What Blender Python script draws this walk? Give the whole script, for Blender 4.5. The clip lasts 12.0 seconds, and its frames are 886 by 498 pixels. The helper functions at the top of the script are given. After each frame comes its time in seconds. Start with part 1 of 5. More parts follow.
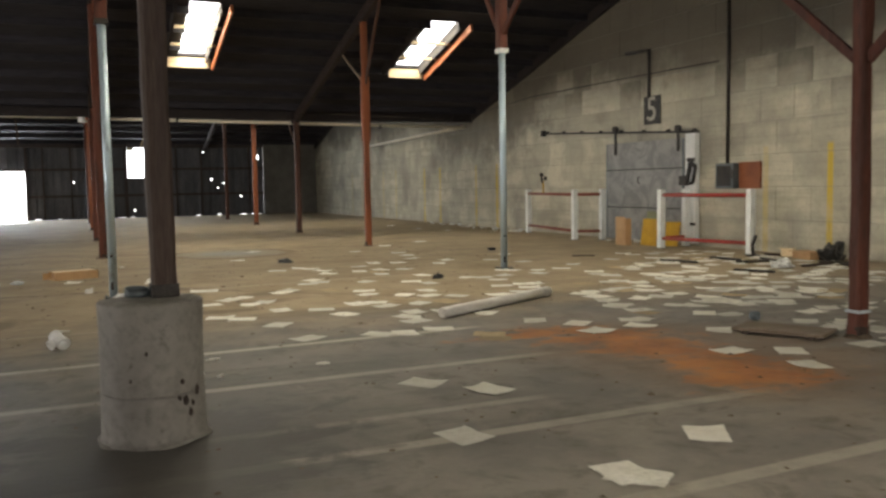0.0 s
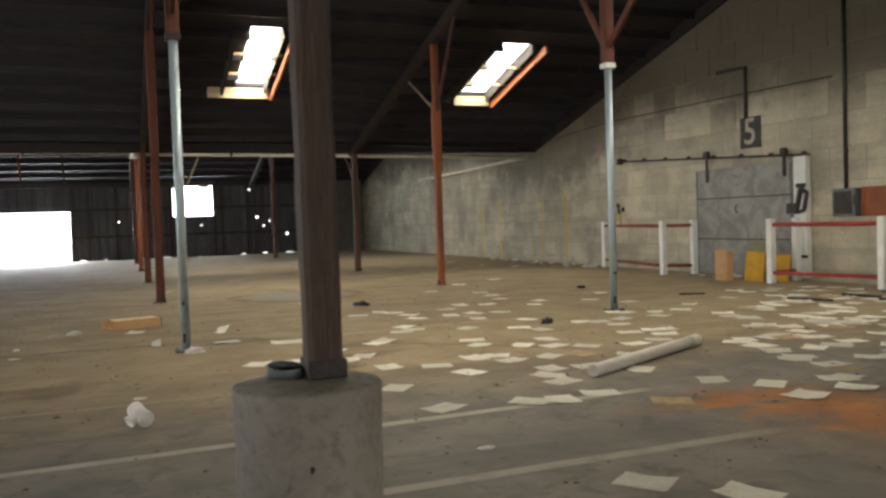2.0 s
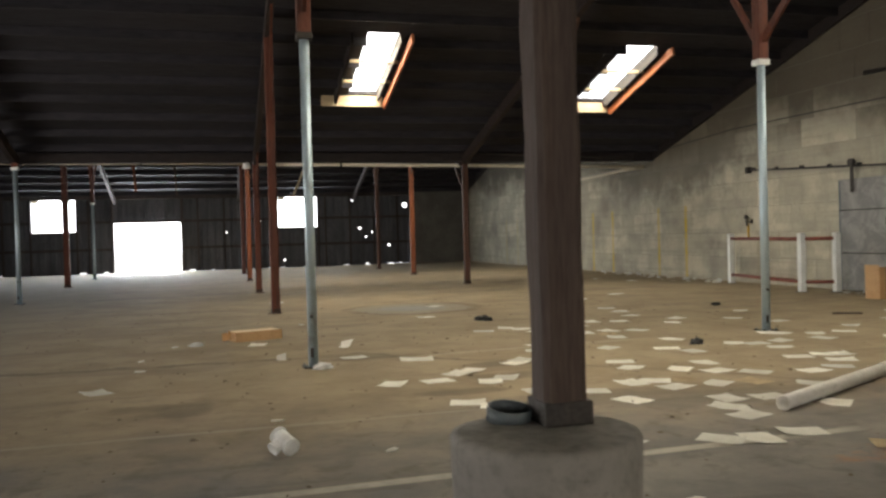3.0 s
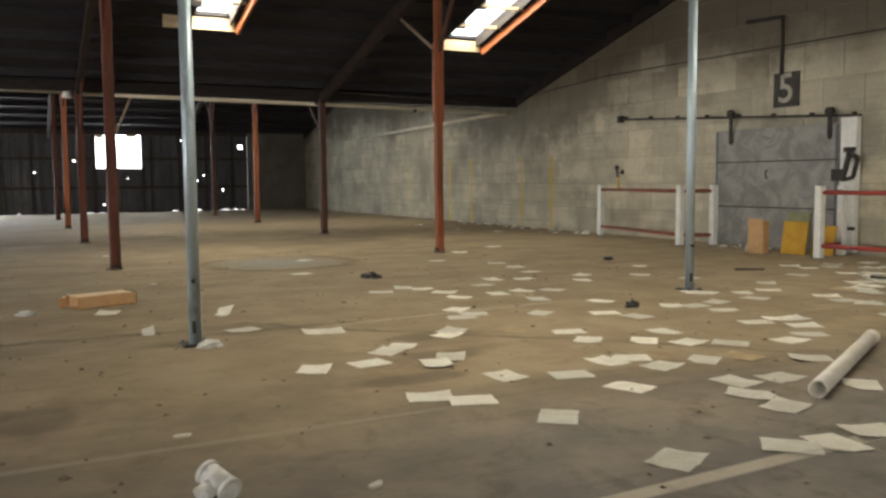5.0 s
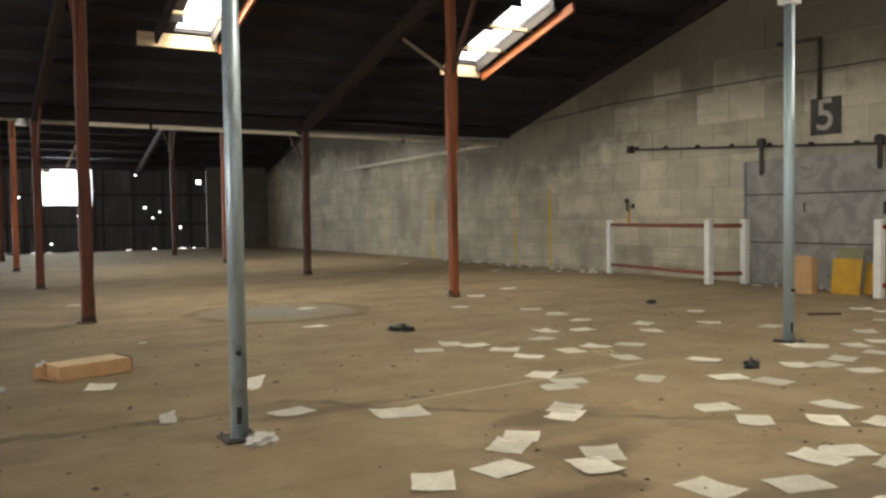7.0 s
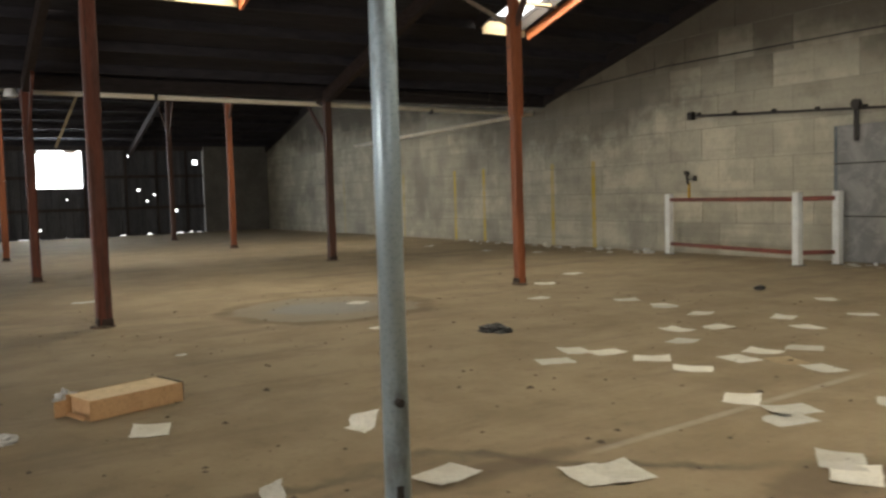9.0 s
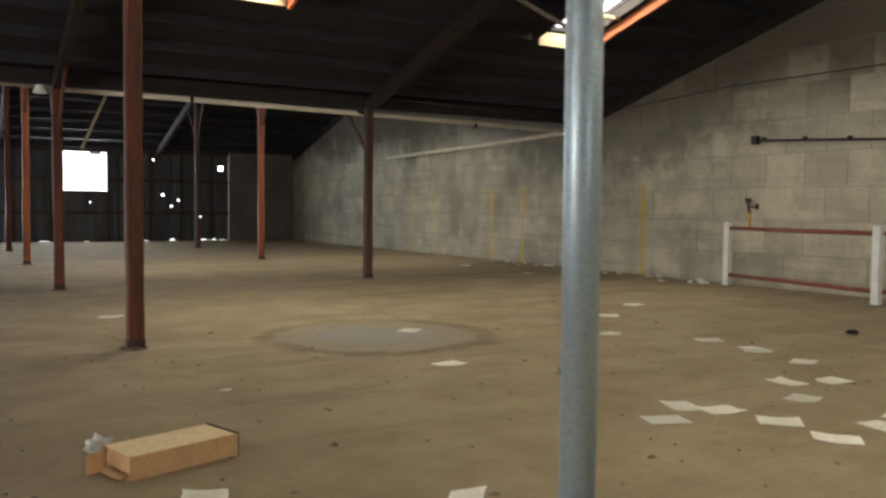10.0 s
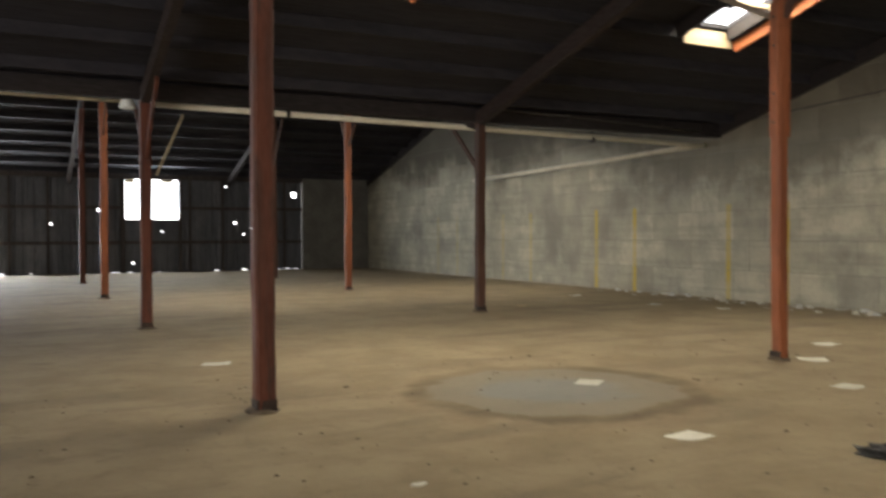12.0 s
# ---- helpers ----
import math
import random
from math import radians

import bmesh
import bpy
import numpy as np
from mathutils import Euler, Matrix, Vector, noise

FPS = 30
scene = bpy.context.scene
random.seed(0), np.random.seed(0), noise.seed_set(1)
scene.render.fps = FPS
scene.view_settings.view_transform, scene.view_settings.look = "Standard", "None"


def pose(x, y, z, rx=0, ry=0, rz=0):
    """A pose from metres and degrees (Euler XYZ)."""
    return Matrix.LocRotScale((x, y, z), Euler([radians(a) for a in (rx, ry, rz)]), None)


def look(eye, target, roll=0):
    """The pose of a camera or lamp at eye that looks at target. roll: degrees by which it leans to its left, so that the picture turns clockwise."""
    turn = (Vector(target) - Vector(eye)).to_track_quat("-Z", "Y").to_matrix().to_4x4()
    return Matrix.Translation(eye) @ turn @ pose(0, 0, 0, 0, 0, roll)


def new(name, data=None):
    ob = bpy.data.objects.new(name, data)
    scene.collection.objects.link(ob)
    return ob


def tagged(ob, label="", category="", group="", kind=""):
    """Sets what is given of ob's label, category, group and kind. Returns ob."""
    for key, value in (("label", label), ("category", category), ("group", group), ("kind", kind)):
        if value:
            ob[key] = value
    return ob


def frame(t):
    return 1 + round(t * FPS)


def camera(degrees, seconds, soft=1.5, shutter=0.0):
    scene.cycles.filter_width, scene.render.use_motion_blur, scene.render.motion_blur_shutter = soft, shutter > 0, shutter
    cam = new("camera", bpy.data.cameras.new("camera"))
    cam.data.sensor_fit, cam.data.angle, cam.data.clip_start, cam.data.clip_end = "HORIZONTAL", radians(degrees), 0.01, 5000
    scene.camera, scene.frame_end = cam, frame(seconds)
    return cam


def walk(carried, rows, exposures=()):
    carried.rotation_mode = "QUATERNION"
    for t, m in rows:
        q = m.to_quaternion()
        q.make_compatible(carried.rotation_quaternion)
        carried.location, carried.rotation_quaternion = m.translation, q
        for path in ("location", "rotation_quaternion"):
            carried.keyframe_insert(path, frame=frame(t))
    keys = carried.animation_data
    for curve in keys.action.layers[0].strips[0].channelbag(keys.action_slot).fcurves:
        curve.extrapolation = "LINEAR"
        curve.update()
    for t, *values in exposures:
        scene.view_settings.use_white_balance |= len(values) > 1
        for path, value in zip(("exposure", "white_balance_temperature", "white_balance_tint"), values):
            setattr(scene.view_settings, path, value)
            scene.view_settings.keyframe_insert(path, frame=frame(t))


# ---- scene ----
cam = camera(55.6, 12.0, soft=2.6, shutter=0.35)
PATH = [
    (0, (0.361, 0.464, 1.336), (1.152, 2.295, 1.184), -1.0),
    (0.5, (0.28, 0.904, 1.318), (1.0, 2.766, 1.192), -1.8),
    (1, (0.215, 1.34, 1.325), (0.843, 3.238, 1.244), -2.0),
    (1.5, (0.191, 1.786, 1.339), (0.871, 3.666, 1.29), -1.4),
    (2, (0.059, 2.174, 1.327), (0.782, 4.038, 1.26), -1.9),
    (2.5, (-0.082, 2.565, 1.317), (0.43, 4.498, 1.294), -1.7),
    (4.5, (-0.457, 4.321, 1.312), (0.232, 6.195, 1.19), 1.6),
    (5, (-0.532, 4.767, 1.317), (0.368, 6.545, 1.153), -0.5),
    (5.5, (-0.563, 5.309, 1.317), (0.317, 7.104, 1.264), -2.6),
    (6, (-0.67, 5.819, 1.304), (0.241, 7.594, 1.162), -1.5),
    (6.5, (-0.73, 6.273, 1.327), (0.244, 8.018, 1.243), -1.4),
    (8.5, (-0.814, 8.319, 1.328), (0.257, 10.005, 1.229), -0.0),
    (9, (-0.779, 8.873, 1.309), (0.263, 10.575, 1.178), -1.7),
    (9.5, (-0.737, 9.505, 1.331), (0.124, 11.306, 1.203), 3.2),
    (10, (-0.768, 9.923, 1.372), (0.246, 11.644, 1.276), 0.5),
    (10.5, (-0.764, 10.584, 1.351), (0.088, 12.393, 1.312), 1.0),
    (11, (-0.799, 11.005, 1.357), (0.156, 12.755, 1.191), 2.3),
    (11.5, (-0.812, 11.537, 1.309), (0.196, 13.258, 1.158), -1.4),
    (12, (-0.901, 12.068, 1.331), (0.005, 13.85, 1.298), -0.2),
]
walk(cam, [(t, look(eye, target, roll)) for t, eye, target, roll in PATH], [(0.0, 0.93), (6.5, 0.95), (8.4, 0.75), (10.0, 0.8), (10.8, 0.93), (12.0, 1.0)])

# ---- light, sky, exposure ----
WORLD = bpy.data.worlds.new("sky")
scene.world = WORLD
WORLD.use_nodes = True
sky_node = WORLD.node_tree.nodes.new("ShaderNodeTexSky")
sky_node.sky_type, sky_node.sun_disc = "NISHITA", False
sky_node.dust_density = 4.0
sky_node.sun_elevation, sky_node.sun_rotation = radians(52), radians(150)
WORLD.node_tree.links.new(sky_node.outputs[0], WORLD.node_tree.nodes["Background"].inputs[0])
WORLD.node_tree.nodes["Background"].inputs[1].default_value = 0.15
sun_lamp = new("sun", bpy.data.lights.new("sun", "SUN"))
sun_lamp.data.energy, sun_lamp.data.angle, sun_lamp.data.color = 1.0, radians(30), (1.0, 0.96, 0.9)
sun_lamp.matrix_world = look((0, 0, 30), (0 + 8.0, 13.9, 30 - 20.5))

SLOPE, EAVE = 0.27, 3.6
VALLEYS = (-13.5, 5.65, 24.9, 44.2)
WALL_X, LEFT_X, FAR_Y, BACK_Y = 12.0, -15.8, 44.2, -13.5


def roof_z(y):
    """Underside of the roof deck."""
    return EAVE + SLOPE * min(abs(y - v) for v in VALLEYS)


def opening_lamp(name, m, width, height, watts, color=(1.0, 0.9, 0.69)):
    """Sky light entering through an opening."""
    ob = new(name, bpy.data.lights.new(name, "AREA"))
    ob.data.shape, ob.data.size, ob.data.size_y = "RECTANGLE", width, height
    ob.data.energy, ob.data.color = watts, color
    ob.matrix_world = m
    return ob


# skylights: x0, x1, y0, y1; the last six are unseen, assumed as light sources over and behind the start of the walk and
# past the far valley
SKYLIGHTS = [(2.68, 3.3, 18.85, 21.5), (8.18, 8.88, 19.0, 21.65), (2.62, 3.34, 8.95, 11.6), (8.1, 8.92, 8.95, 11.6), (2.62, 3.34, -0.5, 2.2), (8.1, 8.92, -0.5, 2.2), (2.62, 3.34, 28.05, 30.75), (8.1, 8.92, 28.05, 30.75)]
SKY_WATTS = (118, 70, 100, 75, 105, 65, 90, 76)
PITCH = math.degrees(math.atan(SLOPE))
for (x0, x1, y0, y1), watts in zip(SKYLIGHTS, SKY_WATTS):
    ym = (y0 + y1) / 2
    rise = PITCH if roof_z(ym + 0.1) > roof_z(ym) else -PITCH
    opening_lamp("skylight_daylight", pose((x0 + x1) / 2, ym, roof_z(ym) + 0.05, rise, 0, 0), x1 - x0, (y1 - y0) / math.cos(radians(PITCH)), watts)
# invented south opening, never in view, with a lamp as fill from behind
SOUTH_FILL_GAP = (-4.5, 3.5, 0.0, 3.2)
opening_lamp("south_fill_light", pose(-0.5, BACK_Y - 0.2, 1.6, 90, 0, 0), 8.0, 3.2, 380, (1.0, 0.93, 0.84))
# made-up west opening, out of view; its lamp brightens the left floor
WEST_FILL_GAP = (8.0, 17.0, 0.0, 3.2)
opening_lamp("west_fill_light", pose(LEFT_X - 0.2, 12.5, 1.6, 0, -90, 0), 3.2, 9.0, 800, (1.0, 0.93, 0.84))
DOOR = (-4.83, -1.87, 0.0, 2.3)
WINDOWS = [(-8.3, -6.45, 1.94, 3.42), (2.62, 4.5, 1.94, 3.4)]
opening_lamp("doorway_daylight", pose((DOOR[0] + DOOR[1]) / 2, FAR_Y + 0.22, 1.16, -90, 0, 0), 2.96, 2.28, 560, (0.88, 0.95, 1.0))
for x0, x1, z0, z1 in WINDOWS:
    opening_lamp("window_daylight", pose((x0 + x1) / 2, FAR_Y + 0.22, (z0 + z1) / 2, -90, 0, 0), x1 - x0, z1 - z0, 110, (0.88, 0.95, 1.0))


# ---- materials ----
class Nodes:
    """Short-hand for building a node tree."""

    def __init__(self, name):
        self.mat = bpy.data.materials.new(name)
        self.mat.use_nodes = True
        self.tree = self.mat.node_tree
        self.bsdf = self.tree.nodes["Principled BSDF"]
        self.geo = self.tree.nodes.new("ShaderNodeNewGeometry")
        self.pos = self.geo.outputs["Position"]

    def link(self, a, b):
        self.tree.links.new(a, b)

    def put(self, socket, value):
        if isinstance(value, bpy.types.NodeSocket):
            self.link(value, socket)
        elif isinstance(value, tuple) and len(value) == 3 and socket.type == "RGBA":
            socket.default_value = (*value, 1.0)
        else:
            socket.default_value = value

    def noise(self, scale, detail=4.0, rough=0.55, stretch=None, warp=0.0):
        n = self.tree.nodes.new("ShaderNodeTexNoise")
        n.inputs["Scale"].default_value, n.inputs["Detail"].default_value = scale, detail
        n.inputs["Roughness"].default_value, n.inputs["Distortion"].default_value = rough, warp
        self.link(self.scaled(stretch) if stretch else self.pos, n.inputs["Vector"])
        return n.outputs[0]

    def scaled(self, factors):
        v = self.tree.nodes.new("ShaderNodeVectorMath")
        v.operation = "MULTIPLY"
        self.link(self.pos, v.inputs[0])
        v.inputs[1].default_value = factors
        return v.outputs[0]

    def math(self, op, a, b=0.0, clamp=False):
        n = self.tree.nodes.new("ShaderNodeMath")
        n.operation, n.use_clamp = op, clamp
        self.put(n.inputs[0], a)
        self.put(n.inputs[1], b)
        return n.outputs[0]

    def ramp(self, value, low, high, a=0.0, b=1.0):
        n = self.tree.nodes.new("ShaderNodeMapRange")
        n.interpolation_type = "SMOOTHSTEP"
        self.put(n.inputs[0], value)
        for i, v in enumerate((low, high, a, b)):
            n.inputs[i + 1].default_value = v
        return n.outputs[0]

    def mix(self, factor, a, b, kind="MIX"):
        n = self.tree.nodes.new("ShaderNodeMix")
        n.data_type, n.blend_type = "RGBA", kind
        self.put(n.inputs[0], factor)
        self.put(n.inputs[6], a)
        self.put(n.inputs[7], b)
        return n.outputs[2]

    def split(self):
        n = self.tree.nodes.new("ShaderNodeSeparateXYZ")
        self.link(self.pos, n.inputs[0])
        return n.outputs

    def piece_random(self):
        """A value that differs from piece to piece, loose or joined."""
        info = self.tree.nodes.new("ShaderNodeObjectInfo")
        return self.math("FRACT", self.math("ADD", info.outputs["Random"], self.geo.outputs["Random Per Island"]))

    def done(self, color, rough=0.8, metal=0.0, height=None, strength=0.3, distance=0.02):
        self.put(self.bsdf.inputs["Base Color"], color)
        self.put(self.bsdf.inputs["Roughness"], rough)
        self.bsdf.inputs["Metallic"].default_value = metal
        if height is not None:
            b = self.tree.nodes.new("ShaderNodeBump")
            b.inputs["Strength"].default_value, b.inputs["Distance"].default_value = strength, distance
            self.link(height, b.inputs["Height"])
            self.link(b.outputs[0], self.bsdf.inputs["Normal"])
        return self.mat


def surface(name, a, b, scale=3.0, rough=0.75, metal=0.0, worn=None, worn_at=(0.6, 0.72), stretch=None, bump=0.25, vary=0.0):
    """Two tones at two scales, with wear showing a third tone and a fine relief."""
    n = Nodes(name)
    large, fine = n.noise(scale, 5.0, 0.6, stretch), n.noise(scale * 11, 4.0, 0.65, stretch)
    color = n.mix(n.ramp(large, 0.35, 0.65), a, b)
    color = n.mix(n.ramp(fine, 0.42, 0.75, 0.0, 0.45), color, tuple(c * 0.55 for c in a))
    if worn:
        patch = n.math("ADD", n.math("MULTIPLY", n.noise(scale * 2.3, 6.0, 0.7, stretch), 0.75), n.math("MULTIPLY", fine, 0.25))
        color = n.mix(n.ramp(patch, *worn_at), color, worn)
    if vary:
        tone = n.ramp(n.piece_random(), 0.0, 1.0, 1.0 - vary, 1.0)
        grey = n.tree.nodes.new("ShaderNodeCombineColor")
        for i in range(3):
            n.link(tone, grey.inputs[i])
        color = n.mix(1.0, color, grey.outputs[0], "MULTIPLY")
    return n.done(color, n.ramp(fine, 0.3, 0.7, max(0.05, rough - 0.12), min(1.0, rough + 0.1)), metal, fine, bump, 0.01)


def floor_material():
    n = Nodes("dusty_concrete")
    x, y, z = n.split()
    big, mid, fine = n.noise(0.22, 5, 0.6), n.noise(1.3, 6, 0.62), n.noise(16, 5, 0.7)
    streak = n.noise(0.8, 5, 0.65, (0.35, 1.6, 1.0), 0.6)
    concrete = n.mix(n.ramp(mid, 0.35, 0.68), (0.148, 0.135, 0.12), (0.24, 0.217, 0.186))
    concrete = n.mix(n.ramp(streak, 0.5, 0.68, 0, 0.6), concrete, (0.085, 0.078, 0.07))
    spots = n.noise(3.6, 7, 0.68, warp=0.5)
    concrete = n.mix(n.ramp(spots, 0.5, 0.68, 0.0, 0.6), concrete, (0.075, 0.07, 0.062))
    concrete = n.mix(n.ramp(spots, 0.42, 0.28, 0.0, 0.4), concrete, (0.295, 0.27, 0.215))
    # sand and dust lying thicker towards the middle of the hall
    dust = n.math("ADD", n.ramp(y, 5.6, 12.0, -0.32, 0.6), n.math("MULTIPLY", big, 0.7))
    dust = n.math("ADD", dust, n.math("MULTIPLY", mid, 0.45))
    sand = n.mix(n.ramp(mid, 0.3, 0.7), (0.238, 0.18, 0.104), (0.319, 0.25, 0.153))
    sand = n.mix(n.ramp(streak, 0.48, 0.7, 0.0, 0.55), sand, (0.165, 0.125, 0.08))
    color = n.mix(n.ramp(dust, 0.35, 0.95, 0.0, 0.93), concrete, sand)
    color = n.mix(n.ramp(spots, 0.52, 0.7, 0.0, 0.3), color, (0.13, 0.10, 0.065))
    color = n.mix(n.ramp(x, -1.0, -6.0, 0.0, 0.55), color, (0.24, 0.22, 0.19))
    # worn painted bay lines across the floor
    paint = None
    for y0, slope, x0, x1, w, left in ((3.22, 0.04, 1.5, 5.2, 0.055, 0.55), (4.41, 0.015, -4.0, 4.3, 0.055, 0.6), (4.99, 0.0, 0.9, 2.95, 0.045, 0.5), (6.11, 0.01, -4.0, 3.7, 0.05, 0.7), (7.38, 0.04, -4.0, 3.7, 0.05, 1.0), (9.01, 0.01, -2.0, 1.6, 0.03, 0.28), (11.87, 0.075, 2.0, 4.6, 0.03, 0.5)):
        off = n.math("ABSOLUTE", n.math("SUBTRACT", n.math("ADD", y, n.math("MULTIPLY", x, -slope)), y0))
        line = n.math("MULTIPLY", n.ramp(off, w + 0.012, w - 0.012), n.math("MULTIPLY", n.ramp(x, x0 - 0.1, x0 + 0.1), n.ramp(x, x1 + 0.2, x1 - 0.2, 0.0, left)))
        paint = line if paint is None else n.math("MAXIMUM", paint, line)
    wear = n.ramp(n.math("ADD", n.math("MULTIPLY", mid, 0.6), n.math("MULTIPLY", n.noise(5, 6, 0.7), 0.4)), 0.44, 0.64, 1.0, 0.35)
    color = n.mix(n.math("MULTIPLY", paint, wear), color, (0.46, 0.42, 0.34))
    # wandering dark joint with washed-out dirt
    bend = n.math("MULTIPLY", n.math("MAXIMUM", n.math("SUBTRACT", x, 1.35), 0.0), -0.95)
    wander = n.math("ADD", n.math("MULTIPLY", n.noise(0.9, 5, 0.65), 0.9), bend)
    joint = n.math("ABSOLUTE", n.math("SUBTRACT", n.math("SUBTRACT", y, wander), 11.98))
    joint = n.math("MULTIPLY", n.ramp(joint, 0.11, 0.015), n.math("MULTIPLY", n.ramp(x, -4.0, -2.0), n.ramp(x, 5.5, 3.5)))
    color = n.mix(n.math("MULTIPLY", joint, n.ramp(mid, 0.3, 0.6, 0.15, 0.8)), color, (0.095, 0.072, 0.048))
    # brown tide marks left by standing water
    for cx, cy, rx, ry in ((-0.75, 10.1, 0.75, 0.16), (-0.5, 9.85, 0.25, 0.3), (1.75, 9.75, 0.55, 0.13), (2.3, 10.35, 0.4, 0.2), (1.5, 12.1, 0.9, 0.1), (2.5, 11.1, 0.5, 0.14), (-1.6, 6.9, 0.9, 0.2)):
        ex = n.math("DIVIDE", n.math("SUBTRACT", x, cx), rx)
        ey = n.math("DIVIDE", n.math("SUBTRACT", y, cy), ry)
        blot = n.math("SQRT", n.math("ADD", n.math("MULTIPLY", ex, ex), n.math("MULTIPLY", ey, ey)))
        blot = n.ramp(n.math("ADD", blot, n.math("MULTIPLY", n.math("SUBTRACT", mid, 0.5), 3.0)), 1.3, 0.4, 0.0, 0.6)
        color = n.mix(blot, color, (0.115, 0.08, 0.05))
    # round concrete patch
    dx, dy = n.math("SUBTRACT", x, 3.2), n.math("SUBTRACT", y, 18.1)
    reach = n.math("SQRT", n.math("ADD", n.math("MULTIPLY", dx, dx), n.math("MULTIPLY", dy, dy)))
    reach = n.math("ADD", reach, n.math("MULTIPLY", n.math("SUBTRACT", n.noise(1.1, 5, 0.6, warp=0.8), 0.5), 0.6))
    ring = n.math("MULTIPLY", n.ramp(reach, 1.0, 1.12), n.ramp(reach, 1.38, 1.2))
    color = n.mix(n.ramp(reach, 1.15, 1.0, 0.0, 0.75), color, n.mix(n.ramp(n.math("ADD", reach, n.math("MULTIPLY", streak, 0.9)), 1.25, 0.85), (0.205, 0.185, 0.145), (0.185, 0.195, 0.198)))
    color = n.mix(n.math("MULTIPLY", n.math("MULTIPLY", ring, n.ramp(streak, 0.35, 0.6, 0.4, 1.0)), 0.85), color, (0.13, 0.088, 0.05))
    # orange rust wash, with a thin brown stain spread round it
    ex, ey = n.math("DIVIDE", n.math("SUBTRACT", x, 4.7), 1.3), n.math("DIVIDE", n.math("SUBTRACT", y, 5.7), 1.9)
    halo = n.math("SQRT", n.math("ADD", n.math("MULTIPLY", ex, ex), n.math("MULTIPLY", ey, ey)))
    halo = n.ramp(n.math("ADD", halo, n.math("MULTIPLY", n.math("SUBTRACT", streak, 0.5), 1.8)), 1.2, 0.4, 0.0, 0.5)
    color = n.mix(halo, color, (0.20, 0.115, 0.05))
    rust = None
    for cx, cy, rx, ry in ((4.15, 6.95, 0.75, 0.3), (4.45, 6.45, 0.6, 0.5), (4.55, 6.0, 0.42, 0.5), (4.62, 5.3, 0.46, 0.46), (4.55, 4.75, 0.55, 0.34)):
        ex = n.math("DIVIDE", n.math("SUBTRACT", x, cx), rx)
        ey = n.math("DIVIDE", n.math("SUBTRACT", y, cy), ry)
        blot = n.math("SQRT", n.math("ADD", n.math("MULTIPLY", ex, ex), n.math("MULTIPLY", ey, ey)))
        blot = n.math("ADD", blot, n.math("MULTIPLY", n.math("SUBTRACT", spots, 0.5), 3.2))
        blot = n.ramp(n.math("ADD", blot, n.math("MULTIPLY", n.math("SUBTRACT", streak, 0.5), 2.2)), 1.25, 0.25)
        rust = blot if rust is None else n.math("MAXIMUM", rust, blot)
    color = n.mix(n.math("MULTIPLY", rust, 0.95), color, n.mix(n.ramp(mid, 0.35, 0.65), (0.29, 0.09, 0.011), (0.50, 0.185, 0.022)))
    # oil and soot round the pier
    dx, dy = n.math("SUBTRACT", x, 0.75), n.math("SUBTRACT", y, 5.0)
    soot = n.math("SQRT", n.math("ADD", n.math("MULTIPLY", dx, dx), n.math("MULTIPLY", dy, dy)))
    soot = n.math("ADD", soot, n.math("MULTIPLY", n.math("SUBTRACT", spots, 0.5), 2.4))
    soot = n.ramp(n.math("ADD", soot, n.math("MULTIPLY", n.math("SUBTRACT", streak, 0.5), 3.0)), 1.45, 0.6, 0.0, 0.85)
    dx, dy = n.math("SUBTRACT", x, 0.1), n.math("SUBTRACT", y, 3.9)
    blot = n.math("SQRT", n.math("ADD", n.math("MULTIPLY", dx, dx), n.math("MULTIPLY", dy, dy)))
    blot = n.math("ADD", blot, n.math("MULTIPLY", n.math("SUBTRACT", spots, 0.5), 2.4))
    soot = n.math("MAXIMUM", soot, n.ramp(n.math("ADD", blot, n.math("MULTIPLY", n.math("SUBTRACT", streak, 0.5), 3.5)), 1.3, 0.3, 0.0, 0.75))
    color = n.mix(soot, color, (0.055, 0.05, 0.046))
    color = n.mix(n.ramp(fine, 0.55, 0.78, 0.0, 0.5), color, (0.08, 0.065, 0.05))
    return n.done(color, n.ramp(dust, 0.2, 0.8, 0.62, 0.93), 0.0, n.math("ADD", fine, mid), 0.25, 0.015)


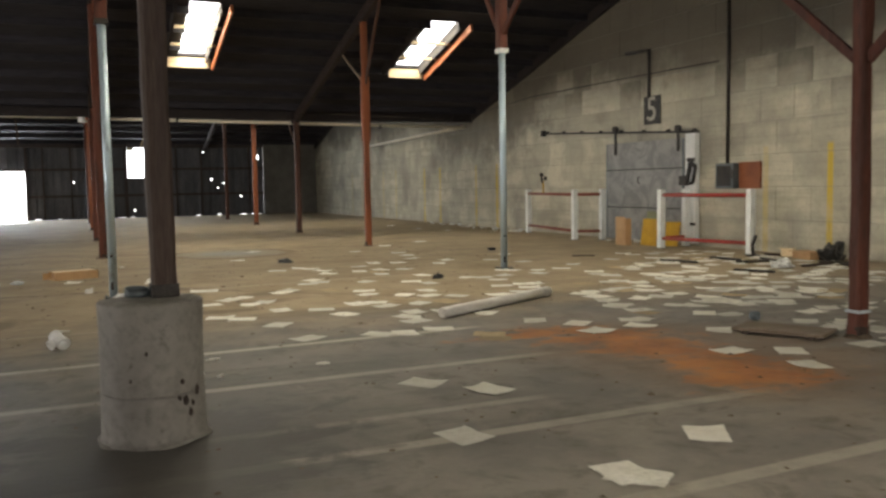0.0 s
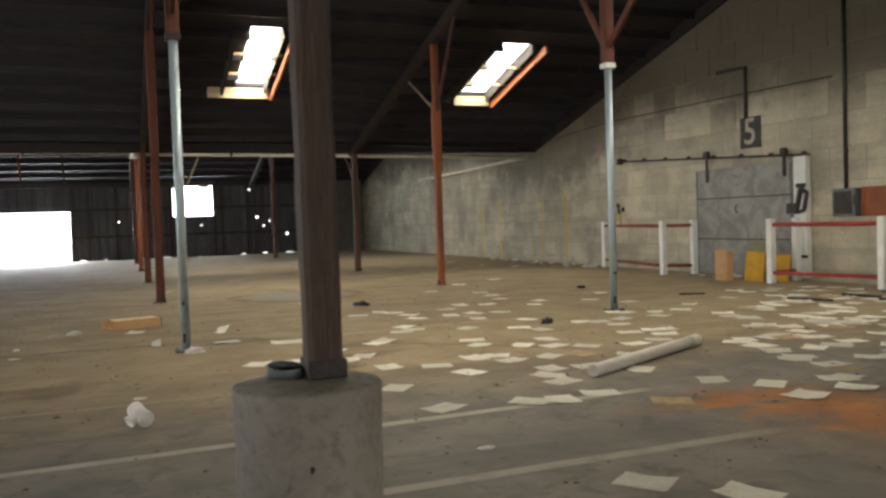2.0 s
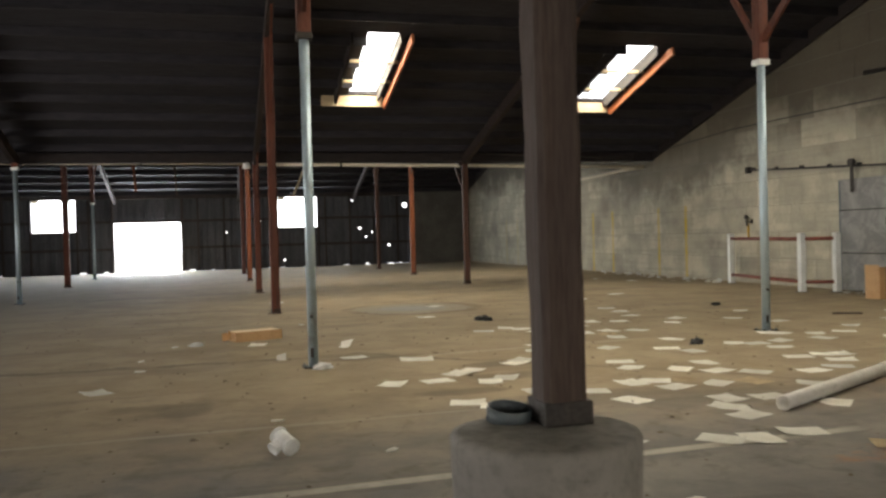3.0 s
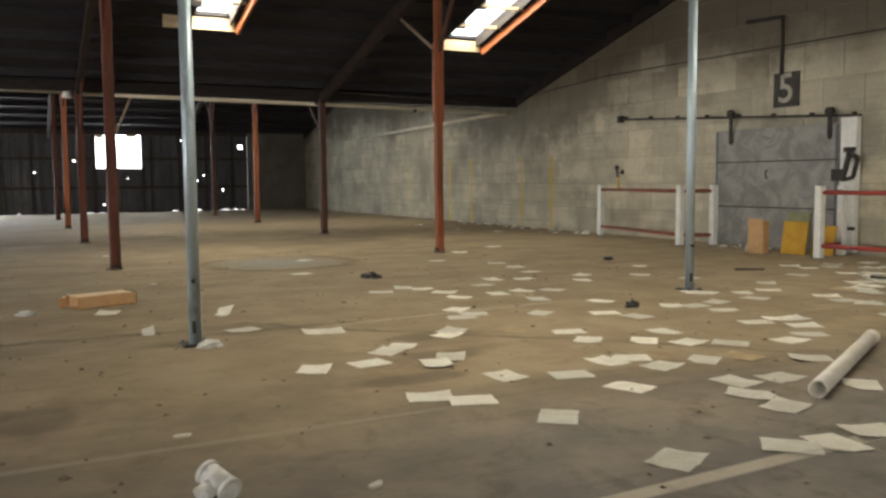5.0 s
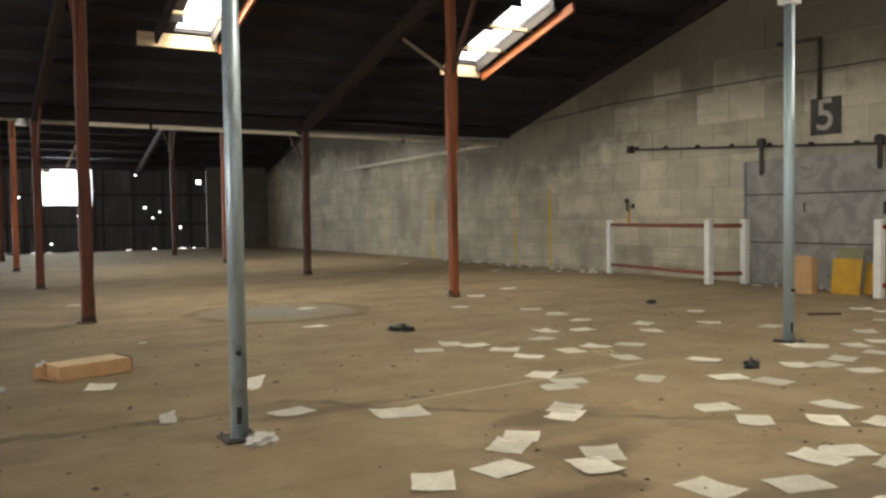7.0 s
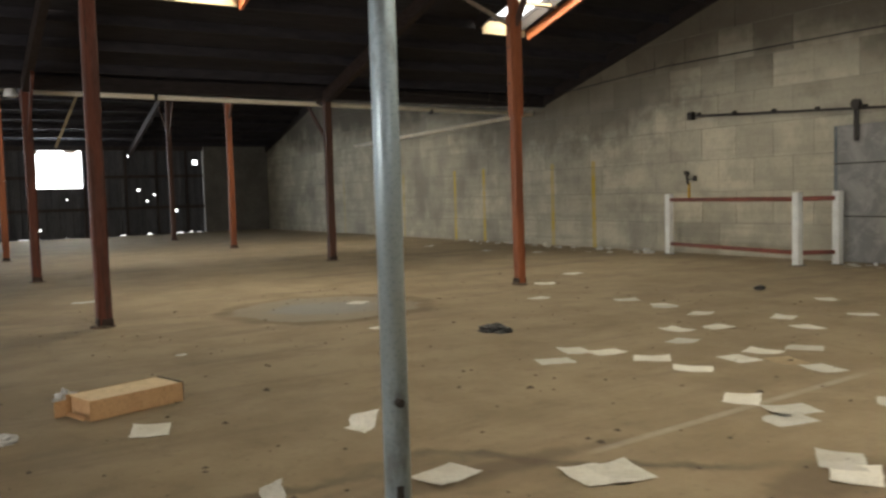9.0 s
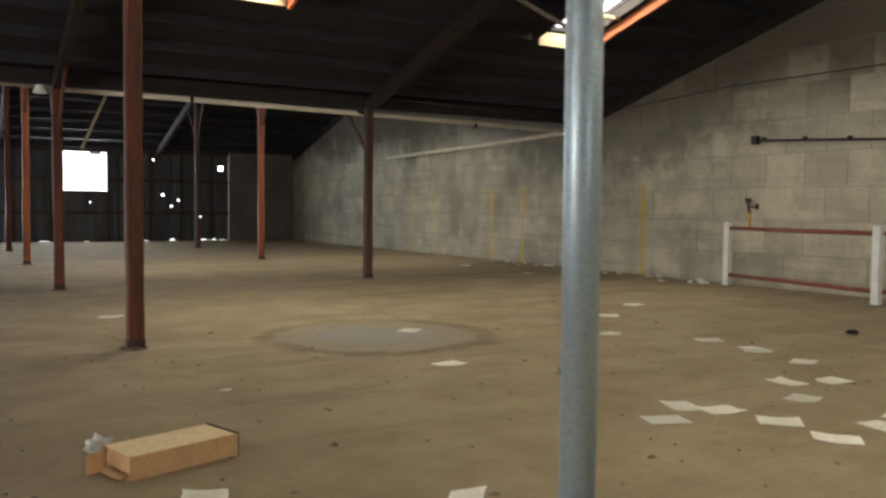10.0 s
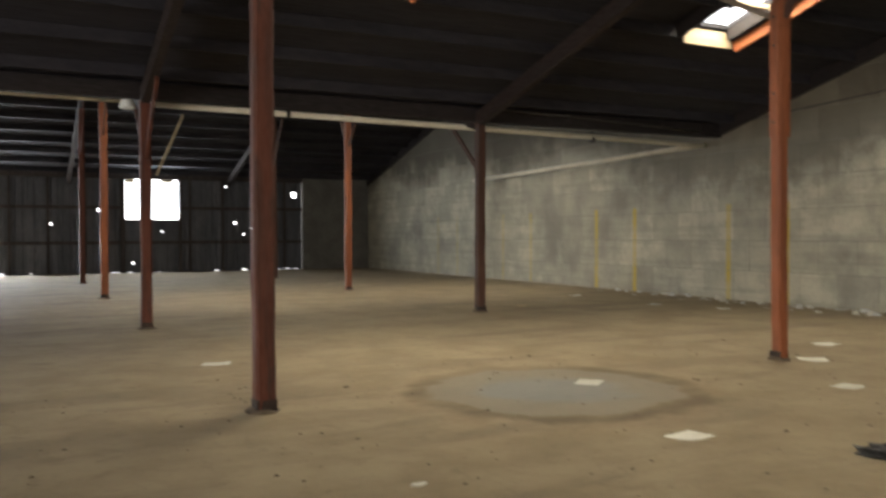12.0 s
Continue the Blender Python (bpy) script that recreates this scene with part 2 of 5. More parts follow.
def block_material():
    n = Nodes("whitewashed_block")
    x, y, z = n.split()
    rnd = n.piece_random()
    big, mid, fine = n.noise(0.35, 5, 0.6, warp=0.4), n.noise(1.6, 6, 0.65), n.noise(14, 5, 0.7)
    drip = n.noise(1.2, 5, 0.6, (1.0, 1.0, 0.6))
    brick = n.tree.nodes.new("ShaderNodeTexBrick")
    turn = n.tree.nodes.new("ShaderNodeCombineXYZ")
    n.link(y, turn.inputs[0])
    n.link(z, turn.inputs[1])
    n.link(turn.outputs[0], brick.inputs["Vector"])
    brick.inputs["Scale"].default_value = 1.0
    brick.inputs["Brick Width"].default_value, brick.inputs["Row Height"].default_value = 0.4, 0.2
    brick.inputs["Mortar Size"].default_value, brick.inputs["Mortar Smooth"].default_value = 0.008, 0.6
    brick.inputs["Color1"].default_value, brick.inputs["Color2"].default_value = (0, 0, 0, 1), (1, 1, 1, 1)
    brick.inputs["Mortar"].default_value = (0.3, 0.3, 0.3, 1)
    wash = n.mix(n.ramp(mid, 0.35, 0.65), (0.39, 0.362, 0.285), (0.57, 0.532, 0.41))
    wash = n.mix(n.math("MULTIPLY", brick.outputs[0], 0.18), wash, (0.66, 0.625, 0.50))
    course = n.noise(1.0, 3, 0.7, (1.0, 0.22, 4.5))
    wash = n.mix(n.ramp(course, 0.44, 0.68, 0.0, 0.42), wash, (0.25, 0.235, 0.19))
    wash = n.mix(n.ramp(rnd, 0.1, 0.9, 0.0, 0.42), wash, (0.30, 0.282, 0.225))
    wash = n.mix(n.math("MULTIPLY", brick.outputs[1], 0.12), wash, (0.22, 0.21, 0.18))
    bare = n.ramp(n.math("ADD", n.math("MULTIPLY", big, 0.85), n.math("MULTIPLY", drip, 0.25)), 0.5, 0.76)
    color = n.mix(n.math("MULTIPLY", bare, 0.75), wash, (0.185, 0.175, 0.155))
    # whitewash ends raggedly; shade under the roof is painted into the tone above
    shaded_top = n.ramp(n.math("ADD", z, n.math("ADD", n.math("MULTIPLY", n.math("SUBTRACT", mid, 0.5), 1.6), n.math("ADD", n.math("MULTIPLY", n.math("SUBTRACT", big, 0.5), 1.8), n.math("MULTIPLY", rnd, 0.35)))), 2.85, 4.2)
    color = n.mix(n.math("MULTIPLY", shaded_top, 0.92), color, (0.088, 0.075, 0.056))
    color = n.mix(n.ramp(fine, 0.5, 0.8, 0.0, 0.5), color, (0.16, 0.15, 0.13))
    # dark ragged-edged smudge on the wall around the roof valley
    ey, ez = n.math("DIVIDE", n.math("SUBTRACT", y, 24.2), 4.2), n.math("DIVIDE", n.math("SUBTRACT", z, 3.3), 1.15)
    smudge = n.math("SQRT", n.math("ADD", n.math("MULTIPLY", ey, ey), n.math("MULTIPLY", ez, ez)))
    smudge = n.ramp(n.math("ADD", smudge, n.math("MULTIPLY", n.math("SUBTRACT", mid, 0.5), 1.6)), 1.15, 0.45, 0.0, 0.7)
    color = n.mix(smudge, color, (0.145, 0.128, 0.095))
    # faded yellow bay marks, 1.95 m high, in pairs
    marks = None
    for y0, strength in ((10.9, 0.95), (12.35, 0.5), (23.2, 1.0), (24.65, 0.85), (27.55, 0.8), (29.0, 0.75), (32.0, 0.45), (33.5, 0.45), (36.4, 0.35), (37.8, 0.3)):
        m = n.math("MULTIPLY", n.ramp(n.math("ABSOLUTE", n.math("SUBTRACT", y, y0)), 0.075, 0.05), strength)
        marks = m if marks is None else n.math("MAXIMUM", marks, m)
    marks = n.math("MULTIPLY", marks, n.math("MULTIPLY", n.ramp(z, 1.98, 1.9), n.ramp(mid, 0.62, 0.42, 0.55, 1.0)))
    color = n.mix(marks, color, (0.56, 0.40, 0.05))
    return n.done(color, 0.88, 0.0, n.math("SUBTRACT", n.math("ADD", fine, n.math("MULTIPLY", mid, 0.6)), n.math("MULTIPLY", brick.outputs[1], 0.6)), 0.35, 0.012)


def galvanised_material():
    n = Nodes("galvanised_steel")
    cells = n.tree.nodes.new("ShaderNodeTexVoronoi")
    cells.inputs["Scale"].default_value = 60
    n.link(n.pos, cells.inputs["Vector"])
    mid = n.noise(5, 5, 0.65, (1, 1, 0.4))
    color = n.mix(n.ramp(cells.outputs[0], 0.0, 0.6), (0.31, 0.40, 0.46), (0.40, 0.49, 0.55))
    color = n.mix(n.ramp(mid, 0.58, 0.72, 0, 0.7), color, (0.19, 0.20, 0.20))
    return n.done(color, n.ramp(mid, 0.3, 0.7, 0.34, 0.58), 0.5, mid, 0.1, 0.004)


def door_skin_material():
    n = Nodes("tin_clad_door")
    mid, fine = n.noise(2.4, 6, 0.7, warp=0.8), n.noise(20, 4, 0.7)
    color = n.mix(n.ramp(mid, 0.4, 0.62), (0.20, 0.20, 0.20), (0.30, 0.295, 0.285))
    color = n.mix(n.ramp(n.noise(5, 6, 0.75, warp=1.0), 0.56, 0.70, 0, 0.45), color, (0.44, 0.43, 0.40))
    return n.done(color, 0.7, 0.08, n.math("ADD", fine, mid), 0.3, 0.01)


FLOOR, BLOCK, GALV, DOOR_SKIN = floor_material(), block_material(), galvanised_material(), door_skin_material()
MORTAR = surface("mortar", (0.26, 0.245, 0.21), (0.20, 0.19, 0.165), 2.0, 0.92)
POST = surface("oxide_red_timber", (0.145, 0.038, 0.018), (0.078, 0.025, 0.015), 2.4, 0.78, worn=(0.055, 0.03, 0.022), worn_at=(0.54, 0.66), stretch=(3, 3, 0.35), vary=0.25)
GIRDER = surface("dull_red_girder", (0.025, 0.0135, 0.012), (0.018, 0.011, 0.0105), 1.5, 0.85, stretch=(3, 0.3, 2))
POST_ORANGE = surface("orange_red_timber", (0.27, 0.08, 0.027), (0.16, 0.048, 0.02), 2.4, 0.75, worn=(0.12, 0.045, 0.025), worn_at=(0.56, 0.7), stretch=(3, 3, 0.35))
POST_DARK = surface("brown_stained_timber", (0.085, 0.036, 0.022), (0.055, 0.026, 0.018), 2.4, 0.8, worn=(0.13, 0.06, 0.035), worn_at=(0.6, 0.74), stretch=(3, 3, 0.35))
BARE_POST = surface("grey_brown_timber", (0.05, 0.034, 0.028), (0.074, 0.049, 0.038), 2.0, 0.82, worn=(0.12, 0.09, 0.07), worn_at=(0.6, 0.72), stretch=(4, 4, 0.3))
ORANGE = surface("orange_primed_timber", (0.42, 0.13, 0.045), (0.30, 0.09, 0.035), 2.5, 0.7, stretch=(3, 0.4, 3))
PALE_WOOD = surface("pale_planed_timber", (0.46, 0.37, 0.24), (0.36, 0.28, 0.18), 3.0, 0.75, stretch=(0.4, 3, 3))
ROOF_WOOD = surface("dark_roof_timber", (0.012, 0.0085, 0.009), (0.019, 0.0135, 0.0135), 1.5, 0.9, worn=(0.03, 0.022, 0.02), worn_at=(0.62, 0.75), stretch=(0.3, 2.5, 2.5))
# one near-black tone pair for the whole deck and its purlins
CEILING = surface("near_black_roof_boards", (0.014, 0.013, 0.018), (0.022, 0.020, 0.027), 0.9, 0.92, stretch=(0.25, 3, 1))
CONCRETE = surface("cast_concrete", (0.17, 0.158, 0.143), (0.245, 0.228, 0.205), 1.8, 0.85, worn=(0.10, 0.085, 0.072), worn_at=(0.58, 0.68), bump=0.5)
CLADDING = surface("dark_steel_cladding", (0.058, 0.062, 0.074), (0.095, 0.098, 0.112), 1.6, 0.6, 0.3, worn=(0.10, 0.05, 0.03), worn_at=(0.64, 0.74), stretch=(1.5, 1, 0.3), vary=0.3)
STUD = surface("dark_stud_timber", (0.03, 0.024, 0.024), (0.05, 0.038, 0.036), 2.0, 0.85, stretch=(3, 3, 0.4))
WHITE_PAINT = surface("chipped_white_paint", (0.80, 0.82, 0.81), (0.68, 0.70, 0.69), 3.0, 0.6, worn=(0.25, 0.22, 0.19), worn_at=(0.63, 0.70))
RED_PAINT = surface("scuffed_red_paint", (0.40, 0.045, 0.035), (0.28, 0.04, 0.03), 4.0, 0.55, worn=(0.14, 0.07, 0.05), worn_at=(0.58, 0.68))
BROWN_PAINT = surface("faded_red_brown_paint", (0.26, 0.075, 0.05), (0.19, 0.06, 0.045), 4.0, 0.65, worn=(0.12, 0.08, 0.06), worn_at=(0.55, 0.68))
BLACK_IRON = surface("blackened_iron", (0.03, 0.027, 0.025), (0.05, 0.042, 0.036), 6.0, 0.65, 0.3)
PIPE_PAINT = surface("cream_pipe_paint", (0.78, 0.73, 0.60), (0.68, 0.62, 0.49), 3.0, 0.6, worn=(0.20, 0.15, 0.10), worn_at=(0.6, 0.7))
PVC = surface("dirty_white_plastic", (0.78, 0.76, 0.70), (0.66, 0.63, 0.56), 3.0, 0.5, worn=(0.40, 0.35, 0.28), worn_at=(0.66, 0.78))
GLOSSY_PVC = surface("glossy_white_plastic", (0.86, 0.86, 0.84), (0.76, 0.76, 0.73), 4.0, 0.3, bump=0.08)
PAPER = surface("trodden_paper", (0.84, 0.82, 0.74), (0.72, 0.69, 0.60), 5.0, 0.9, worn=(0.5, 0.43, 0.33), worn_at=(0.62, 0.76), bump=0.1, vary=0.35)
YELLOWED = surface("yellowed_paper", (0.50, 0.38, 0.22), (0.38, 0.28, 0.16), 5.0, 0.9, worn=(0.26, 0.19, 0.11), worn_at=(0.6, 0.72), vary=0.35)
CARD = surface("brown_cardboard", (0.54, 0.34, 0.175), (0.47, 0.285, 0.14), 4.0, 0.85, worn=(0.33, 0.20, 0.10), worn_at=(0.68, 0.8))
CARD_INNER = surface("pale_cardboard", (0.80, 0.64, 0.41), (0.72, 0.56, 0.34), 2.0, 0.9)
YELLOW_BOARD = surface("yellow_painted_board", (0.62, 0.37, 0.03), (0.52, 0.30, 0.03), 4.0, 0.6, worn=(0.30, 0.17, 0.03), worn_at=(0.62, 0.72))
GREEN_BOARD = surface("faded_green_board", (0.24, 0.25, 0.14), (0.19, 0.20, 0.12), 4.0, 0.7)
GREY_BOX = surface("grey_enamel", (0.10, 0.12, 0.13), (0.15, 0.17, 0.18), 4.0, 0.5, 0.2)
RUST_BOARD = surface("rust_brown_board", (0.27, 0.09, 0.035), (0.20, 0.065, 0.03), 4.0, 0.75)
PALE_TAPE = surface("pale_blue_tape", (0.42, 0.47, 0.52), (0.33, 0.37, 0.42), 9.0, 0.5)
WORN_BOARD = surface("dusty_worn_board", (0.17, 0.13, 0.095), (0.23, 0.18, 0.13), 3.0, 0.88, worn=(0.09, 0.065, 0.045), worn_at=(0.6, 0.72), stretch=(1, 3, 3))
BLACK_BAG = surface("black_plastic_film", (0.016, 0.016, 0.017), (0.03, 0.03, 0.03), 8.0, 0.4)
WHITE_FILM = surface("crumpled_white_plastic", (0.68, 0.69, 0.68), (0.5, 0.5, 0.49), 12.0, 0.5)
INK = surface("grey_sign_paint", (0.40, 0.385, 0.33), (0.30, 0.285, 0.24), 6.0, 0.8)
SIGN_BLACK = surface("black_sign_paint", (0.035, 0.034, 0.032), (0.055, 0.052, 0.048), 6.0, 0.8)
PANE = surface("weathered_glazing", (0.75, 0.78, 0.78), (0.65, 0.68, 0.68), 3.0, 0.4)
PANE.node_tree.nodes["Principled BSDF"].inputs["Alpha"].default_value = 0.15
YARD = surface("pale_yard_concrete", (0.62, 0.61, 0.58), (0.54, 0.53, 0.50), 0.4, 0.9)
BARE_BLOCK = surface("bare_grey_block", (0.135, 0.128, 0.115), (0.095, 0.09, 0.082), 1.2, 0.92, worn=(0.17, 0.16, 0.14), worn_at=(0.6, 0.75))
TAR = surface("tar_stain", (0.030, 0.021, 0.017), (0.055, 0.034, 0.025), 7.0, 0.92)
CRUMB = surface("dirt_crumbs", (0.10, 0.075, 0.05), (0.16, 0.12, 0.085), 9.0, 0.95)


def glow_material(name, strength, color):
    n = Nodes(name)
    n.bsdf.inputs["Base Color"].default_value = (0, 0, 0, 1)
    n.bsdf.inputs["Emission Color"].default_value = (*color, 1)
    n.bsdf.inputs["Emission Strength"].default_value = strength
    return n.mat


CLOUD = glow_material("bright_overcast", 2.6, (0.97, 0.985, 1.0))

# ---- mesh helpers ----
def part(name, bm, material, parent=None, label=""):
    me = bpy.data.meshes.new(name)
    bm.normal_update()
    bm.to_mesh(me)
    bm.free()
    me.materials.append(material)
    ob = new(name, me)
    if parent is not None:
        ob.parent = parent
    if label:
        ob["label"] = label
    return ob


def thing(name, x, y, z=0.0, rz=0.0, label="", category="", group="", kind=""):
    ob = new(name)
    ob.matrix_world = pose(x, y, z, 0, 0, rz)
    ob.empty_display_size = 0.1
    return tagged(ob, label, category, group, kind)


def add_box(bm, x0, x1, y0, y1, z0, z1, bevel=0.0, m=None):
    made = bmesh.ops.create_cube(bm, size=1.0)["verts"]
    for v in made:
        v.co = Vector((x0 + (v.co.x + 0.5) * (x1 - x0), y0 + (v.co.y + 0.5) * (y1 - y0), z0 + (v.co.z + 0.5) * (z1 - z0)))
    if m is not None:
        for v in made:
            v.co = m @ v.co
    if bevel:
        edges = list({e for v in made for e in v.link_edges})
        bmesh.ops.bevel(bm, geom=edges, offset=bevel, segments=2, affect="EDGES", profile=0.6)
    return bm


def box(x0, x1, y0, y1, z0, z1, bevel=0.0, m=None):
    return add_box(bmesh.new(), x0, x1, y0, y1, z0, z1, bevel, m)


def between(a, b, width, depth, bevel=0.006, bm=None, up=(0, 0, 1)):
    """A squared member from a to b."""
    a, b = Vector(a), Vector(b)
    way = (b - a).normalized()
    side = way.cross(Vector(up))
    side = side.normalized() if side.length > 1e-4 else Vector((1, 0, 0))
    m = Matrix.Translation(a) @ Matrix((side, way, side.cross(way))).transposed().to_4x4()
    return add_box(bm or bmesh.new(), -width / 2, width / 2, 0, (b - a).length, -depth / 2, depth / 2, bevel, m)


def tube(points, radius, sides=14, wall=0.0, bm=None, cap=True):
    """A round pipe through the points; wall > 0 leaves it hollow."""
    bm = bm or bmesh.new()
    pts = [Vector(p) for p in points]

    def sleeve(r):
        rings = []
        for i, p in enumerate(pts):
            way = (pts[min(i + 1, len(pts) - 1)] - pts[max(i - 1, 0)]).normalized()
            ref = Vector((0, 0, 1)) if abs(way.z) < 0.9 else Vector((1, 0, 0))
            u = way.cross(ref).normalized()
            w = way.cross(u)
            rings.append([bm.verts.new(p + r * (math.cos(t) * u + math.sin(t) * w)) for t in (2 * math.pi * k / sides for k in range(sides))])
        for a, b in zip(rings, rings[1:]):
            for k in range(sides):
                f = bm.faces.new((a[k], a[(k + 1) % sides], b[(k + 1) % sides], b[k]))
                f.smooth = True
        return rings

    outer = sleeve(radius)
    if wall:
        inner = sleeve(radius - wall)
        for a, b in ((outer[0], inner[0]), (outer[-1], inner[-1])):
            for k in range(sides):
                bm.faces.new((a[k], a[(k + 1) % sides], b[(k + 1) % sides], b[k]))
    elif cap:
        bm.faces.new(outer[0])
        bm.faces.new(outer[-1])
    bmesh.ops.recalc_face_normals(bm, faces=bm.faces)
    return bm


def lathe(profile, sides=40, rough=0.0, seed=0):
    """A turned solid from (radius, height) pairs, slightly uneven."""
    bm, rings = bmesh.new(), []
    for r, h in profile:
        rings.append([])
        for k in range(sides):
            t = 2 * math.pi * k / sides
            p = Vector((r * math.cos(t), r * math.sin(t), h))
            if rough and r > 0.01:
                p += rough * noise.noise_vector(p * 5 + Vector((seed, 0, 0)))
            rings[-1].append(bm.verts.new(p))
    for a, b in zip(rings, rings[1:]):
        for k in range(sides):
            bm.faces.new((a[k], a[(k + 1) % sides], b[(k + 1) % sides], b[k])).smooth = True
    bm.faces.new(rings[0])
    bm.faces.new(rings[-1])
    bmesh.ops.recalc_face_normals(bm, faces=bm.faces)
    return bm


def crumpled(size, height, seed, detail=3):
    """A crushed lump of film or cloth."""
    bm = bmesh.new()
    bmesh.ops.create_icosphere(bm, subdivisions=detail, radius=0.5)
    for v in bm.verts:
        d = v.co.normalized()
        k = 1 + 0.55 * noise.noise(d * 2.1 + Vector((seed, 0, 0))) + 0.3 * noise.noise(d * 5.3 + Vector((0, seed, 0)))
        v.co = Vector((d.x * size[0] * k / 2, d.y * size[1] * k / 2, max(0.0, (d.z + 0.35) * height * k / 1.35)))
    return bm


# ---- structure ----
def profile_wall(name, x0, x1, material, label, foot=-0.3):
    """A side wall that follows the roof line."""
    ys = [BACK_Y - 0.3] + sorted([v for v in VALLEYS[1:-1]] + [(a + b) / 2 for a, b in zip(VALLEYS, VALLEYS[1:])]) + [FAR_Y + 0.3]
    bm = bmesh.new()
    faces = []
    for x in (x0, x1):
        low = [bm.verts.new((x, y, foot)) for y in ys]
        top = [bm.verts.new((x, y, roof_z(min(max(y, BACK_Y), FAR_Y)) + 0.06)) for y in ys]
        faces.append((low, top))
        for i in range(len(ys) - 1):
            bm.faces.new((low[i], low[i + 1], top[i + 1], top[i]))
    (la, ta), (lb, tb) = faces
    for i in range(len(ys) - 1):
        bm.faces.new((ta[i], ta[i + 1], tb[i + 1], tb[i]))
        bm.faces.new((la[i], la[i + 1], lb[i + 1], lb[i]))
    for i in (0, -1):
        bm.faces.new((la[i], ta[i], tb[i], lb[i]))
    bmesh.ops.recalc_face_normals(bm, faces=bm.faces)
    return tagged(part(name, bm, material), label, "wall", kind="structure")


tagged(part("ground", box(-900, 900, -900, 900, -0.6, -0.31), YARD), "pale bare ground outside the hall", "ground", kind="structure")
tagged(part("yard", box(-60, 60, FAR_Y + 0.3, 140, -0.33, -0.02), YARD), "pale concrete yard outside the doorway", "yard", kind="structure")
tagged(part("floor", box(LEFT_X, WALL_X + 0.01, BACK_Y, FAR_Y + 0.3, -0.3, 0.0), FLOOR), "dusty stained concrete floor with worn paint lines", "floor", kind="structure")
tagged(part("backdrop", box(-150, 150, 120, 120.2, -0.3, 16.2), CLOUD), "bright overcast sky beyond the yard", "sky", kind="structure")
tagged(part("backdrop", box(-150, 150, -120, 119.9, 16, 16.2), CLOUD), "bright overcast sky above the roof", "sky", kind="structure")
wall_east = profile_wall("wall_east", WALL_X + 0.008, WALL_X + 0.32, MORTAR, "whitewashed concrete block wall with yellow marks and shade painted near the roof")
profile_wall("wall_west", LEFT_X - 0.3, LEFT_X, MORTAR, "plain concrete block wall", WEST_FILL_GAP[3])
for y0, y1 in ((BACK_Y - 0.3, WEST_FILL_GAP[0]), (WEST_FILL_GAP[1], FAR_Y + 0.3)):
    tagged(part("wall_west", box(LEFT_X - 0.3, LEFT_X, y0, y1, -0.3, WEST_FILL_GAP[3] - 0.001), MORTAR), "plain block wall, out of view, beside an added fill-light opening", "wall", kind="structure")
wall_south = box(LEFT_X, SOUTH_FILL_GAP[0], BACK_Y - 0.3, BACK_Y, -0.3, EAVE + 0.06)
add_box(wall_south, SOUTH_FILL_GAP[1], WALL_X, BACK_Y - 0.3, BACK_Y, -0.3, EAVE + 0.06)
add_box(wall_south, SOUTH_FILL_GAP[0], SOUTH_FILL_GAP[1], BACK_Y - 0.3, BACK_Y, SOUTH_FILL_GAP[3], EAVE + 0.06)
tagged(part("wall_south", wall_south, MORTAR), "plain block wall, out of view, with an added opening for fill light", "wall", kind="structure")


def build_ceiling():
    bm = bmesh.new()
    xs = sorted({LEFT_X, WALL_X + 0.3} | {s[0] for s in SKYLIGHTS} | {s[1] for s in SKYLIGHTS})
    stops = set(VALLEYS) | {(a + b) / 2 for a, b in zip(VALLEYS, VALLEYS[1:])}
    ys = sorted(stops | {s[2] for s in SKYLIGHTS} | {s[3] for s in SKYLIGHTS} | {BACK_Y, FAR_Y})
    for ya, yb in zip(ys, ys[1:]):
        for xa, xb in zip(xs, xs[1:]):
            xm, ym = (xa + xb) / 2, (ya + yb) / 2
            if any(s[0] < xm < s[1] and s[2] < ym < s[3] for s in SKYLIGHTS):
                continue
            low = [bm.verts.new((x, y, roof_z(y))) for x, y in ((xa, ya), (xb, ya), (xb, yb), (xa, yb))]
            top = [bm.verts.new(v.co + Vector((0, 0, 0.07))) for v in low]
            bm.faces.new(low)
            bm.faces.new(top)
            for i in range(4):
                bm.faces.new((low[i], low[(i + 1) % 4], top[(i + 1) % 4], top[i]))
    # purlins across the hall
    for a, b in zip(VALLEYS, VALLEYS[1:]):
        half = (b - a) / 2
        for k in range(int((half - 0.3) / 0.9) + 1):
            for y in {b - 0.45 - 0.9 * k, a + 0.45 + 0.9 * k}:
                cuts = sorted((s[0], s[1]) for s in SKYLIGHTS if s[2] - 0.1 < y < s[3] + 0.05)
                ends = [LEFT_X] + [e for c in cuts for e in c] + [WALL_X]
                for xa, xb in zip(ends[::2], ends[1::2]):
                    add_box(bm, xa, xb, y - 0.03, y + 0.03, roof_z(y) - 0.17, roof_z(y) - 0.004)
        ridge = (a + b) / 2
        add_box(bm, LEFT_X, WALL_X, ridge - 0.04, ridge + 0.04, roof_z(ridge) - 0.3, roof_z(ridge) - 0.03)
    bmesh.ops.recalc_face_normals(bm, faces=bm.faces)
    return tagged(part("ceiling", bm, CEILING), "near-black timber roof boards on closely set purlins", "ceiling", kind="structure")


